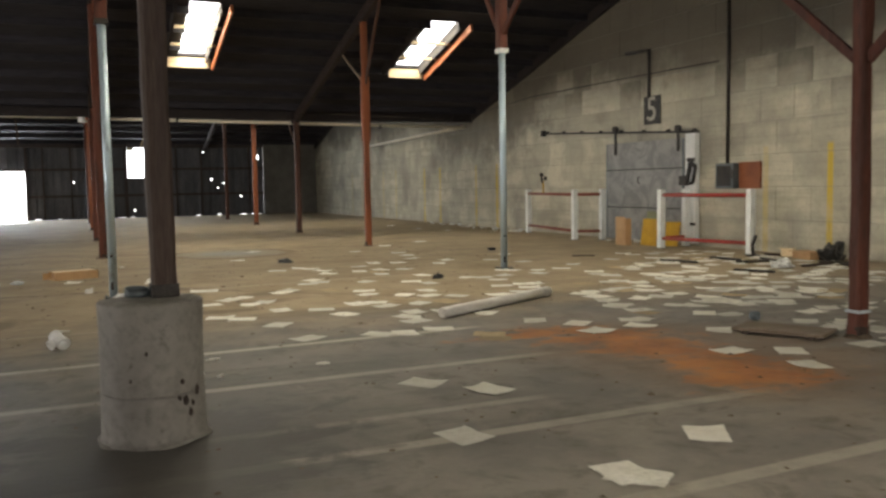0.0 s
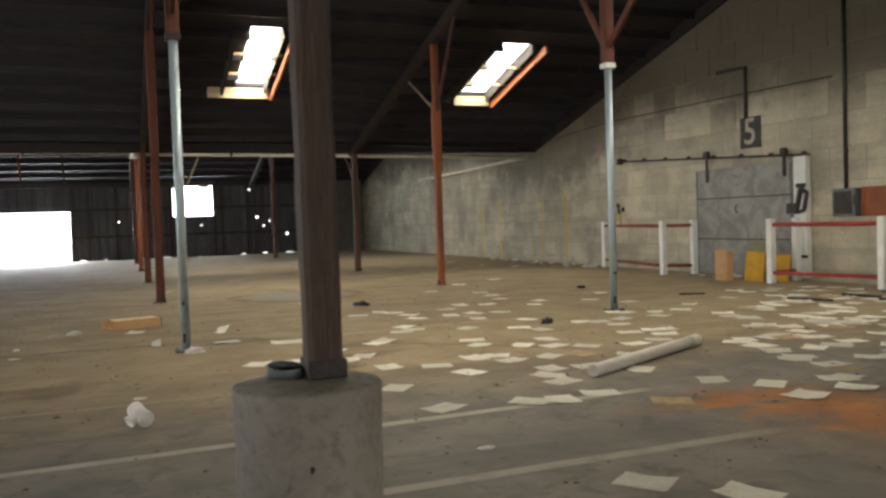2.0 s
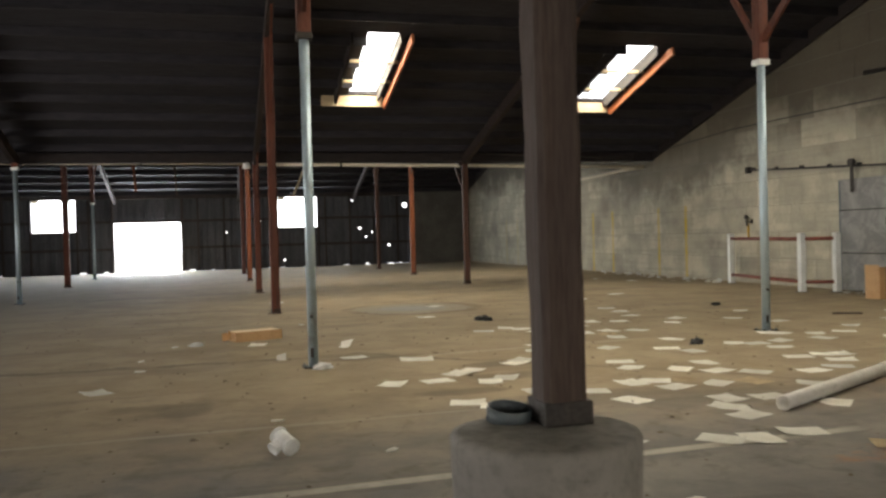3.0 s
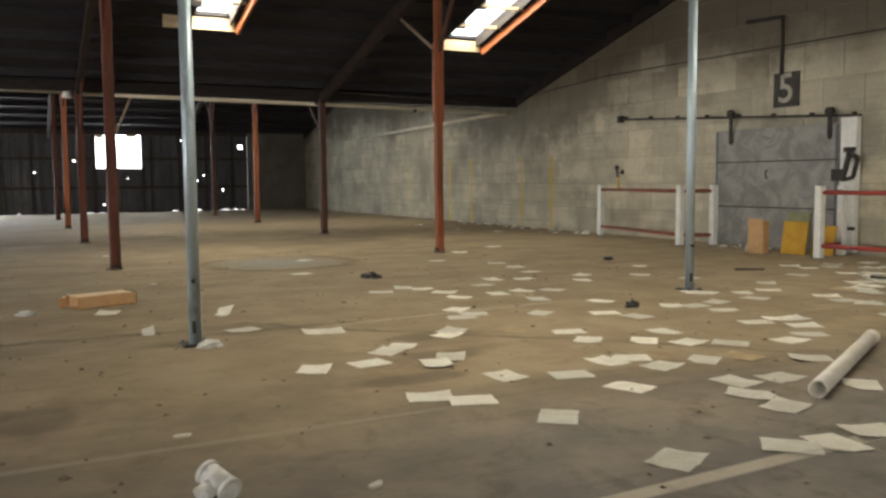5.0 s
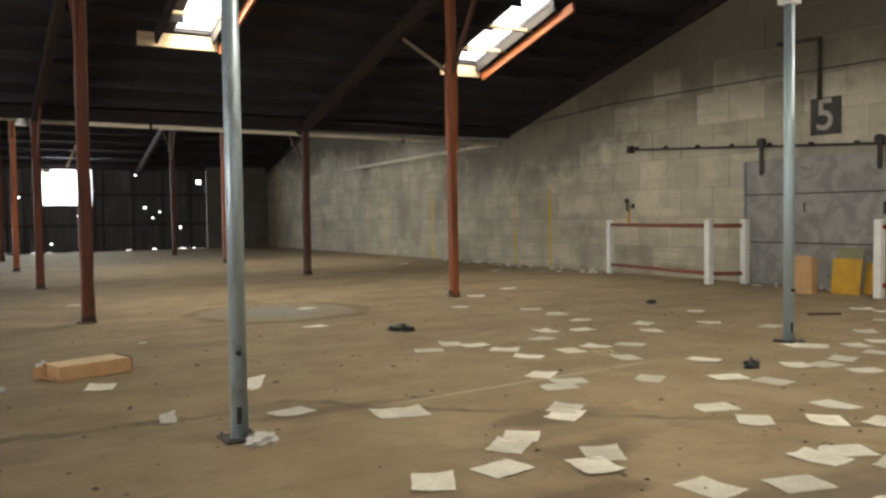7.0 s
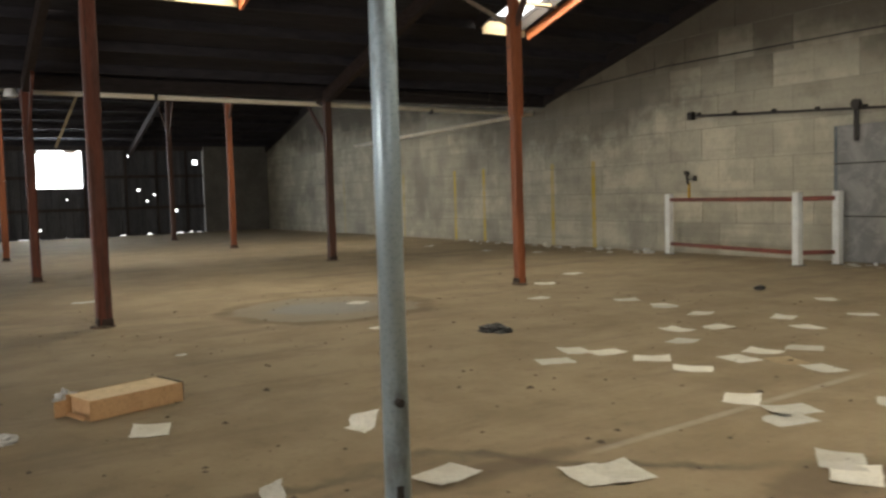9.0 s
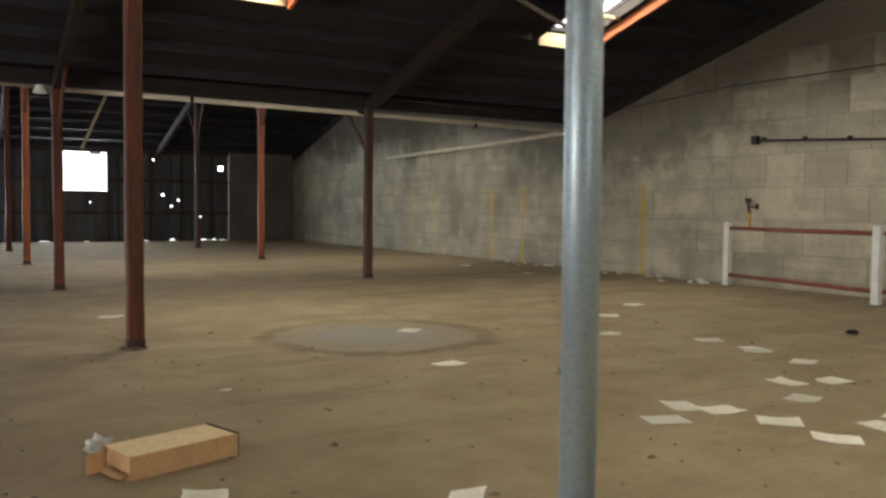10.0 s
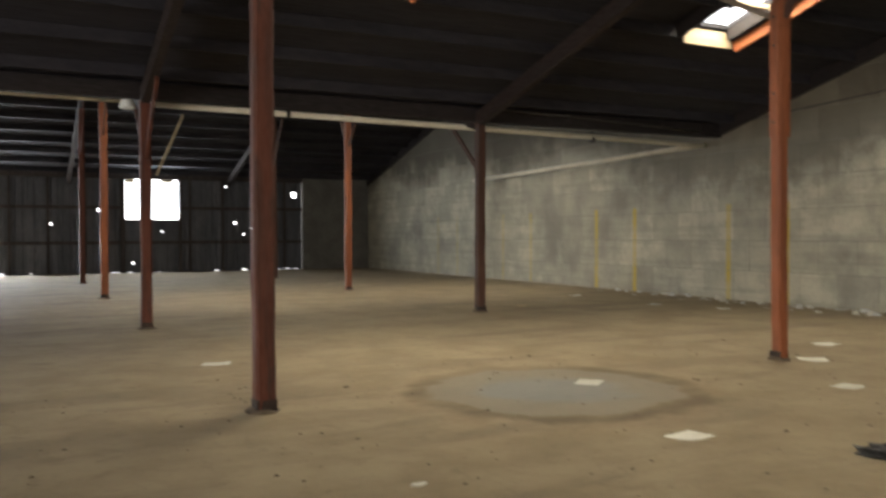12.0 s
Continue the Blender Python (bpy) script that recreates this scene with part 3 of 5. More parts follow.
build_ceiling()
COLUMN_X = (-10.3, -4.75, 0.77, 6.28)
for gx in COLUMN_X:
    for a, b in zip(VALLEYS, VALLEYS[1:]):
        ridge = (a + b) / 2
        for y0, y1 in ((a, ridge), (ridge, b)):
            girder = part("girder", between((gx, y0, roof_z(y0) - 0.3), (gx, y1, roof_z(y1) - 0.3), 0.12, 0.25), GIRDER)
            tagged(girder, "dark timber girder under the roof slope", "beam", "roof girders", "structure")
# added strip: darkens the wall-to-roof edge and hides the purlin ends
for a, b in zip(VALLEYS, VALLEYS[1:]):
    for y0, y1 in ((a, (a + b) / 2), ((a + b) / 2, b)):
        plate = part("roof_edge_strip", between((WALL_X - 0.05, y0, roof_z(y0) - 0.14), (WALL_X - 0.05, y1, roof_z(y1) - 0.14), 0.06, 0.26), ROOF_WOOD)
        tagged(plate, "dark strip added along the wall's roof edge over the purlin ends", "beam", "raking wall plates", "structure")
for y in VALLEYS[1:3]:
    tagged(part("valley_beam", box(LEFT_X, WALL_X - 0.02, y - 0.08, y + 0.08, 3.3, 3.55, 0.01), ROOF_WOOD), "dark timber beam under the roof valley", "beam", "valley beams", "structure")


# rust holes and torn corners of the cladding: x, z, width, height
TORN = ((8.9, 2.93, 0.22, 0.2), (0.2, 1.77, 0.07, 0.07), (1.75, 2.28, 0.09, 0.1), (3.9, 1.5, 0.07, 0.06), (6.25, 3.2, 0.08, 0.07), (6.6, 1.82, 0.1, 0.08), (7.2, 1.62, 0.08, 0.06), (8.05, 0.95, 0.09, 0.11), (6.93, 1.38, 0.08, 0.07), (2.9, 0.36, 0.12, 0.08))
GAPS = ((-9.6, 0.3), (-8.3, 0.25), (-6.2, 0.3), (-5.2, 0.2), (-1.4, 0.3), (-0.4, 0.22), (1.3, 0.2), (2.3, 0.32), (2.8, 0.2), (3.8, 0.16), (5.9, 0.2), (6.95, 0.22), (8.15, 0.3), (8.55, 0.25), (9.0, 0.2))


def cladding(wall, s0, s1, z0, z1, rng):
    """One ribbed sheet, lapped over the next, with its holes left open."""
    steps, levels, gone = 20, {z0, z1}, []
    xs = [s0 - 0.012 + (s1 - s0 + 0.024) * i / steps for i in range(steps + 1)]
    if z0 < 0.1:
        for gx, gw in GAPS:
            h = rng.uniform(0.03, 0.09)
            if s0 < gx < s1:
                gone.append((gx - gw / 2, gx + gw / 2, z0 - 0.1, z0 + h))
                levels |= {z0 + h}
    for hx, hz, w, h in TORN:
        if s0 - w < hx < s1 + w and z0 < hz < z1:
            gone.append((hx - w / 2, hx + w / 2, hz - h / 2, hz + h / 2))
            levels |= {hz - h / 2, hz + h / 2}
    zs, bm = sorted(levels), bmesh.new()
    lap = rng.uniform(0.0, 0.008)
    for xa, xb, i in zip(xs, xs[1:], range(steps)):
        for za, zb in zip(zs, zs[1:]):
            xm, zm = (xa + xb) / 2, (za + zb) / 2
            if any(g[0] < xm < g[1] and g[2] < zm < g[3] for g in gone):
                continue
            ya, yb = (0.17 + lap + (0.03 if k // 2 % 5 in (1, 2) else 0.0) for k in (i, i + 1))
            quad = [bm.verts.new(p) for p in ((xa, ya, za), (xb, yb, za), (xb, yb, zb), (xa, ya, zb))]
            back = [bm.verts.new(v.co + Vector((0, 0.006, 0))) for v in quad]
            bm.faces.new(quad)
            bm.faces.new(back[::-1])
            for k in range(4):
                bm.faces.new((quad[k], back[k], back[(k + 1) % 4], quad[(k + 1) % 4]))
    bmesh.ops.remove_doubles(bm, verts=bm.verts, dist=0.0005)
    part("cladding_sheet", bm, CLADDING, wall)


CLAD_END = 9.2


def far_wall():
    """Steel sheets on a timber frame, with a doorway and two window openings; the sheets end unevenly above the floor."""
    wall = thing("wall_north", 0, FAR_Y, 0, 0, "dark steel-clad end wall with gaps letting daylight in", "wall", kind="structure")
    rng = random.Random(7)
    holes = [DOOR] + WINDOWS
    cuts = sorted({LEFT_X, CLAD_END} | {h[0] for h in holes} | {h[1] for h in holes})
    for xa, xb in zip(cuts, cuts[1:]):
        count = max(1, round((xb - xa) / 0.76))
        for k in range(count):
            s0, s1 = xa + (xb - xa) * k / count, xa + (xb - xa) * (k + 1) / count
            foot = -0.02
            spans = [(foot, EAVE + 0.1)]
            for h in holes:
                if h[0] - 0.01 < (s0 + s1) / 2 < h[1] + 0.01:
                    spans = [(foot, h[2]), (h[3], EAVE + 0.1)] if h[2] > 0 else [(h[3], EAVE + 0.1)]
            for z0, z1 in spans:
                cladding(wall, s0, s1, z0, z1, rng)
    for k in range(24):
        x = LEFT_X + 0.3 + k * 1.2
        if x > CLAD_END - 0.1 or any(h[0] - 0.08 < x < h[1] + 0.08 for h in holes):
            continue
        part("stud", box(x - 0.04, x + 0.04, 0.02, 0.165, 0.0, EAVE - 0.02, 0.004), STUD, wall)
    for x in (DOOR[0] - 0.06, DOOR[1] + 0.06):
        part("door_post", box(x - 0.06, x + 0.06, 0.0, 0.165, 0.0, EAVE - 0.02, 0.005), STUD, wall)
    for x0, x1, z0, z1 in WINDOWS:
        for x in (x0 - 0.05, x1 + 0.05):
            part("window_stud", box(x - 0.045, x + 0.045, 0.01, 0.165, 0.0, EAVE - 0.02, 0.005), STUD, wall)
        part("sill", box(x0 - 0.002, x1 + 0.002, 0.012, 0.165, z0 - 0.07, z0, 0.004), STUD, wall)
        for xa, w, h in ((x0 + 0.02, 0.3, 0.14), (x1 - 0.62, 0.42, 0.1)):
            part("torn_strip", box(xa, xa + w, 0.1, 0.112, z1 - h, z1 + 0.01, 0.003), PALE_WOOD, wall, "torn pale strip at the window head")
    for z, spans in ((2.36, ((LEFT_X, -8.4), (-6.35, 2.52), (4.6, CLAD_END))), (1.1, ((LEFT_X, DOOR[0] - 0.12), (DOOR[1] + 0.12, CLAD_END)))):
        for x0, x1 in spans:
            part("girt", box(x0, x1, 0.0, 0.018, z - 0.06, z + 0.06), STUD, wall)
    part("block_return", box(CLAD_END + 0.03, WALL_X, -0.02, 0.26, 0.0, EAVE + 0.02), BARE_BLOCK, wall, "grey concrete block end of the wall")
    part("plate", box(LEFT_X, CLAD_END, -0.04, 0.165, EAVE - 0.2, EAVE - 0.02, 0.005), STUD, wall)


far_wall()


def skylight(x0, x1, y0, y1):
    rig = thing("skylight", (x0 + x1) / 2, (y0 + y1) / 2, 0, 0, "roof skylight with pale header and orange trimmer boards", "skylight", "roof skylights", "structure")
    ox, oy = (x0 + x1) / 2, (y0 + y1) / 2
    low, high = (y1, y0) if roof_z(y1) < roof_z(y0) else (y0, y1)
    sgn = 1 if low > high else -1

    def p(x, y, dz):
        return (x - ox, y - oy, roof_z(y) + dz)

    part("trimmer", between(p(x1 + 0.17, low, -0.26), p(x1 + 0.17, high - sgn * 0.35, -0.26), 0.05, 0.15), ORANGE, rig, "orange-painted trimmer board")
    part("trimmer", between(p(x1 + 0.03, low, -0.09), p(x1 + 0.03, high, -0.09), 0.03, 0.16), ROOF_WOOD, rig, "dark trimmer board")
    part("trimmer", between(p(x0 - 0.30, low, -0.13), p(x0 - 0.30, high, -0.13), 0.045, 0.22), ROOF_WOOD, rig, "dark trimmer board")
    part("header", between(p(x0 - (0.6 if x0 < 5 else 0.12), low + sgn * 0.06, -0.14), p(x1 + 0.14, low + sgn * 0.06, -0.14), 0.04, 0.24), PALE_WOOD, rig, "pale timber header board")
    for k in (1, 2):
        y = low + (high - low) * k / 3
        part("glazing_bar", between(p(x0 - 0.25, y, -0.13), p(x1 + 0.14, y, -0.13), 0.075, 0.06), PALE_WOOD, rig, "pale timber cross bar")
    for k in range(3):
        ya, yb = y0 + (y1 - y0) * k / 3, y0 + (y1 - y0) * (k + 1) / 3
        part("pane", between(p(ox, ya + 0.01, 0.085), p(ox, yb - 0.01, 0.085), x1 - x0 + 0.1, 0.012, 0.0), PANE, rig)


for s in SKYLIGHTS:
    skylight(*s)


# ---- columns ----
def hewn(width, height, seed):
    """A squared timber with worn arrises and slightly wandering faces."""
    bm, rings = bmesh.new(), []
    h, c = width / 2, width * 0.13
    outline = ((h, h - c), (h - c, h), (c - h, h), (-h, h - c), (-h, c - h), (c - h, -h), (h - c, -h), (h, c - h))
    steps = max(4, int(height / 0.16))
    for i in range(steps + 1):
        z = height * i / steps
        sway = Vector((noise.noise(Vector((seed, 0.3, z * 0.5))), noise.noise(Vector((0.7, seed, z * 0.5))), 0)) * 0.012
        rings.append([bm.verts.new(Vector((x, y, z)) + sway + 0.007 * noise.noise_vector(Vector((x * 9 + seed, y * 9, z * 3.1))) * Vector((1, 1, 0)).length) for x, y in outline])
        for v in rings[-1]:
            v.co.z = z
    for a, b in zip(rings, rings[1:]):
        for k in range(8):
            bm.faces.new((a[k], a[(k + 1) % 8], b[(k + 1) % 8], b[k]))
    bm.faces.new(rings[0])
    bm.faces.new(rings[-1])
    bmesh.ops.recalc_face_normals(bm, faces=bm.faces)
    return bm


def timber_column(x, y, top, width=0.2, material=POST, splice=False, brace_z=None, base=0.0, braces=(-1, 1), strut=0.0, label="rust-red painted timber column standing on the floor"):
    col = thing("timber_column", x, y, base, 0, label, "column", "timber columns")
    part("post", hewn(width, top - base, x * 3.7 + y), material, col)
    if splice:
        for s in (-1, 1):
            splice_part = part("splice_board", box(s * width / 2 + (0.002 if s > 0 else -0.026), s * width / 2 + (0.026 if s > 0 else -0.002), -width * 0.45, width * 0.45, 2.35 - base, min(top - 0.3, 3.75) - base, 0.006), material, col)
            for bz in (2.5, 2.8, 3.3, 3.6):
                edge = s * (width / 2 + 0.026)
                part("bolt", tube([(edge, 0, bz - base), (edge + s * 0.015, 0, bz - base)], 0.014, 6), BLACK_IRON, splice_part)
    if strut:
        part("strut", between((0, width * 0.4, 3.6 - base), (0, strut, roof_z(y + strut) - 0.5 - base), 0.03, 0.06), WORN_BOARD, col, "pale timber strut")
    if brace_z:
        for s in braces:
            y_end = s * 1.15
            z_end = roof_z(y + y_end) - 0.44 if top > 3.6 else min(roof_z(y + y_end) - 0.44, brace_z + 0.95)
            part("brace", between((0, s * width * 0.4, brace_z - base), (0, y_end, z_end - base), 0.04, 0.08), POST_DARK if material is POST_ORANGE else material, col)
    if base == 0.0:
        part("foot", box(-width * 0.52, width * 0.52, -width * 0.52, width * 0.52, 0.0, 0.1, 0.01), TAR, col, "tar-black column foot")
        part("dirt_collar", lathe([(width * 0.95, 0.0), (width * 0.8, 0.018), (width * 0.55, 0.03)], 14, 0.02, int(x * 7 + y)), CRUMB, col, "dirt heaped round the foot")
    return col


def girder_bottom(y):
    return roof_z(y) - 0.43


timber_column(0.77, 18.36, girder_bottom(18.36), 0.155, POST, brace_z=3.6)
timber_column(6.28, 18.36, girder_bottom(18.36), 0.13, POST_ORANGE, splice=True, brace_z=3.6, braces=(-1,), strut=1.6, label="orange-red timber column with bolted splice boards")
timber_column(0.77, 24.76, 3.27, 0.15, POST, brace_z=2.45)
timber_column(6.28, 24.76, 3.27, 0.15, POST_DARK, brace_z=2.45, braces=(1,), label="dark brown stained timber column standing on the floor")
timber_column(0.77, 31.25, girder_bottom(31.25), 0.15, POST_ORANGE, brace_z=3.5, label="orange-red painted timber column standing on the floor")
timber_column(6.28, 31.25, girder_bottom(31.25), 0.15, POST_ORANGE, brace_z=3.5, label="orange-red painted timber column standing on the floor")
timber_column(0.77, 37.75, girder_bottom(37.75), 0.15, POST, brace_z=3.5)
timber_column(6.28, 37.75, girder_bottom(37.75), 0.15, POST_DARK, brace_z=3.5, label="dark brown stained timber column standing on the floor")
timber_column(-4.85, 31.8, girder_bottom(31.8), 0.17, brace_z=3.3)
banded = timber_column(6.32, 5.5, 3.27, 0.125, brace_z=2.3)
part("tape_band", box(-0.071, 0.071, -0.071, 0.071, 0.21, 0.235, 0.003), PALE_TAPE, banded, "pale blue tape band")


def steel_pole(x, y, height, stub_top, head=WHITE_PAINT, head_label="pale head plate"):
    pole = thing("steel_pole", x, y, 0, 0, "galvanised steel prop pole under a timber stub", "pole", "galvanised prop poles")
    part("tube", tube([(0, 0, 0.0), (0, 0, height)], 0.051, 20), GALV, pole)
    plate = part("base_plate", box(-0.11, 0.11, -0.11, 0.11, 0.0, 0.012, 0.003), BLACK_IRON, pole, "dark steel base plate")
    for bx, by in ((-0.085, -0.085), (0.085, -0.085), (-0.085, 0.085), (0.085, 0.085)):
        part("anchor_bolt", tube([(bx, by, 0.012), (bx, by, 0.035)], 0.011, 6), GREY_BOX, plate)
    part("bolt", tube([(-0.015, -0.078, 0.525), (-0.01, -0.038, 0.525)], 0.017, 8), BLACK_IRON, pole)
    part("slot", box(-0.03, 0.0, -0.053, -0.045, 0.1, 0.2, 0.003), BLACK_IRON, pole, "dark rust patch")
    part("head_plate", box(-0.08, 0.08, -0.08, 0.08, height, height + 0.07, 0.006), head, pole, head_label)
    part("stub", box(-0.07, 0.07, -0.07, 0.07, height + 0.07, stub_top, 0.01), POST, pole, "rust-red timber stub")
    if stub_top > 4:
        for s in (-1, 1):
            part("brace", between((0, s * 0.06, height + 0.3), (0, s * 1.2, roof_z(y + s * 1.2) - 0.44), 0.045, 0.085), POST, pole)
    return pole


steel_pole(0.715, 11.7, 3.36, girder_bottom(11.7), BLACK_IRON, "dark iron head plate")
steel_pole(6.5, 12.24, 3.36, girder_bottom(12.24))
steel_pole(-4.68, 24.3, 3.1, 3.27)
steel_pole(-4.87, 38.0, 2.9, girder_bottom(38.0))
steel_pole(-10.2, 31.3, 3.3, girder_bottom(31.3))


def pier():
    p = thing("concrete_pier", 0.69, 5.23, 0, 0, "round cast concrete pier with chipped stained sides", "pier")
    part("shaft", lathe([(0.285, 0.0), (0.275, 0.04), (0.268, 0.25), (0.266, 0.256), (0.270, 0.5), (0.267, 0.506), (0.274, 0.738), (0.268, 0.751), (0.25, 0.754)], 64, 0.01, 3), CONCRETE, p)
    part("spill", lathe([(0.30, 0.0), (0.288, 0.01), (0.268, 0.018)], 40, 0.03, 9), CONCRETE, p, "rough spilled concrete round the foot")
    part("form_seam", lathe([(0.272, 0.262), (0.276, 0.266), (0.272, 0.27)], 48, 0.006, 5), CONCRETE, p, "raised seam left by the formwork")
    for k, (turn, z, w) in enumerate(((-58, 0.23, 0.055), (-62, 0.335, 0.03), (-52, 0.16, 0.045), (-40, 0.27, 0.05), (-66, 0.25, 0.03), (-48, 0.21, 0.035), (-100, 0.5, 0.025), (-118, 0.36, 0.02))):
        spall = part("spall", crumpled((w, w * 0.65), 0.012, k * 2.3, 2), TAR, p, "dark chipped spot")
        spall.matrix_local = pose(0.267 * math.cos(radians(turn)), 0.267 * math.sin(radians(turn)), z, 0, 90, turn)
    col = timber_column(0.775, 5.32, 3.27, 0.135, BARE_POST, base=0.752, brace_z=None, label="bare grey-brown timber column standing on a concrete pier")
    part("foot_strap", box(-0.075, 0.075, -0.075, 0.075, 0.0, 0.07, 0.006), BLACK_IRON, col, "dark iron strap round the foot")
    cup = thing("pipe_stub", 0.635, 5.38, 0.752, 0, "cut-off galvanised pipe stub on the concrete pier", "pipe stub")
    part("ring", tube([(0, 0.006, 0.0), (0.003, 0.0, 0.042)], 0.068, 24, 0.005), GREY_BOX, cup)


pier()


# ---- pipes and fixtures overhead ----
def pipe_run(name, points, radius, material, label, category="pipe", hangers=()):
    run = thing(name, 0, 0, 0, 0, label, category)
    part("pipe", tube(points, radius, 12), material, run)
    for h in hangers:
        part("hanger", tube([h, (h[0], h[1], h[2] + 0.42)], 0.008, 6), BLACK_IRON, run)
        part("collar", tube([(h[0] - 0.03, h[1], h[2]), (h[0] + 0.03, h[1], h[2])], radius + 0.012, 12), BLACK_IRON, run)
    return run


pipe_run("drain_pipe", [(0.75, 25.2, 3.3), (6.3, 25.2, 3.24), (11.85, 25.2, 3.17)], 0.05, PIPE_PAINT, "cream painted drain pipe slung under the roof valley", hangers=[(3.0, 25.2, 3.27), (9.0, 25.2, 3.165)])
pipe_run("wall_pipe", [(11.84, 25.2, 3.19), (11.84, 30.0, 3.1), (11.84, 35.0, 3.02)], 0.055, PIPE_PAINT, "cream painted pipe running along the block wall")
pipe_run("drain_pipe", [(-10.0, 25.15, 3.36), (0.5, 25.15, 3.31)], 0.035, PIPE_PAINT, "thin cream pipe slung under the roof valley", hangers=[(-6.0, 25.15, 3.34), (-2.0, 25.15, 3.325)])
pipe_run("sprinkler_pipe", [(6.6, 24.6, 3.5), (9.2, 24.6, 3.42), (11.2, 24.6, 3.36), (11.2, 24.6, 3.48)], 0.022, BLACK_IRON, "thin dark sprinkler pipe under the roof valley", hangers=[(8.0, 24.6, 3.455), (10.2, 24.6, 3.385)])
pipe_run("wall_conduit", [(11.97, 13.32, 1.66), (11.97, 13.32, 6.0)], 0.035, BLACK_IRON, "dark conduit rising from the switch box up the wall", "conduit")
pipe_run("wall_conduit", [(11.97, 15.78, 3.16), (11.97, 15.78, 4.2), (11.97, 16.6, 4.24)], 0.045, BLACK_IRON, "dark conduit rising above the number sign", "conduit")
pipe_run("wall_cable", [(11.985, 13.6, 3.66), (11.985, 17.0, 3.70), (11.985, 21.0, 3.72), (11.985, 24.5, 3.55)], 0.012, BLACK_IRON, "thin dark cable fixed along the block wall", "cable")

lamp = thing("flood_lamp", 0.55, 24.95, 3.33, 20, "small pale floodlight fixed to a timber column head", "lamp")
part("arm", between((-0.16, 0, 0.2), (0.02, 0, 0.06), 0.04, 0.04), BLACK_IRON, lamp)
part("shade", lathe([(0.06, 0.02), (0.09, -0.07), (0.12, -0.15), (0.08, -0.165)], 18), WHITE_PAINT, lamp, "pale lamp shade")

# ---- sliding fire door on its sloping track ----
def fire_door():
    door = thing("sliding_door", 11.9, 15.845, 0.02, 0, "dented tin-clad sliding fire door hanging closed", "door", kind="")
    for z0, z1 in ((0.0, 0.73), (0.74, 1.58), (1.59, 2.2)):
        part("panel", box(-0.045, 0.045, -1.4, 1.4, z0, z1, 0.006), DOOR_SKIN, door)
    for z in (0.735, 1.585):
        part("seam", box(-0.054, -0.046, -1.39, 1.39, z - 0.011, z + 0.011), BLACK_IRON, door, "dark folded seam")
    part("edge_strip", box(-0.052, -0.046, 1.33, 1.39, 0.02, 2.18, 0.002), GREY_BOX, door, "grey folded edge strip")
    part("edge_strip", box(-0.052, -0.046, -1.39, -1.33, 0.02, 2.18, 0.002), GREY_BOX, door, "grey folded edge strip")
    part("handle", tube([(-0.05, 0.1, 1.28), (-0.10, 0.1, 1.28), (-0.10, 0.1, 1.42), (-0.05, 0.1, 1.42)], 0.012, 8), BLACK_IRON, door, "black iron pull handle")
    for y in (1.0, -1.22):
        z = 2.415 + y * 0.055
        hanger = part("hanger", box(-0.075, -0.055, y - 0.045, y + 0.045, 1.98, z + 0.05, 0.01), BLACK_IRON, door, "black iron door hanger")
        part("strap_tip", lathe([(0.045, 0.0), (0.03, 0.018)], 12), BLACK_IRON, hanger).matrix_local = pose(-0.068, y, 1.97, 0, -90, 0)
        part("roller", tube([(-0.11, y, z + 0.05), (-0.03, y, z + 0.05)], 0.075, 18), BLACK_IRON, hanger, "black track roller")
    track = thing("door_track", 11.93, 17.2, 2.49, 0, "dark sloping iron door track bolted to the wall", "track")
    part("bar", between((0, -3.1, -0.17), (0, 3.1, 0.17), 0.025, 0.045, 0.004), BLACK_IRON, track)
    for k in range(8):
        y = -2.95 + k * 0.84
        part("bracket", box(-0.02, 0.065, y - 0.025, y + 0.025, y * 0.055 - 0.02, y * 0.055 + 0.06, 0.005), BLACK_IRON, track)
    part("end_stop", box(-0.05, 0.06, 3.04, 3.16, 0.1, 0.25, 0.01), BLACK_IRON, track)


fire_door()
jamb = thing("counterweight_post", 11.9, 14.27, 0, 0, "tall white painted door post with black iron latches", "post")
part("board", box(-0.05, 0.07, -0.15, 0.15, 0.05, 2.3, 0.01), WHITE_PAINT, jamb)
part("bracket", box(-0.09, -0.052, -0.16, 0.06, 1.72, 1.80, 0.01), BLACK_IRON, jamb, "black iron bracket")
part("latch_box", box(-0.13, -0.052, 0.02, 0.26, 1.24, 1.44, 0.015), BLACK_IRON, jamb, "black iron latch box")
part("latch_frame", between((-0.09, 0.06, 1.26), (-0.09, -0.06, 1.70), 0.05, 0.06), BLACK_IRON, jamb)
part("latch_frame", between((-0.09, -0.06, 1.70), (-0.09, -0.22, 1.62), 0.05, 0.06), BLACK_IRON, jamb)
part("latch_frame", between((-0.09, -0.22, 1.62), (-0.09, -0.14, 1.30), 0.05, 0.06), BLACK_IRON, jamb)
part("latch_frame", between((-0.09, -0.14, 1.30), (-0.09, 0.06, 1.26), 0.05, 0.06), BLACK_IRON, jamb)
part("bracket", box(-0.09, -0.052, -0.18, 0.02, 0.42, 0.48, 0.01), BLACK_IRON, jamb, "black iron bracket")

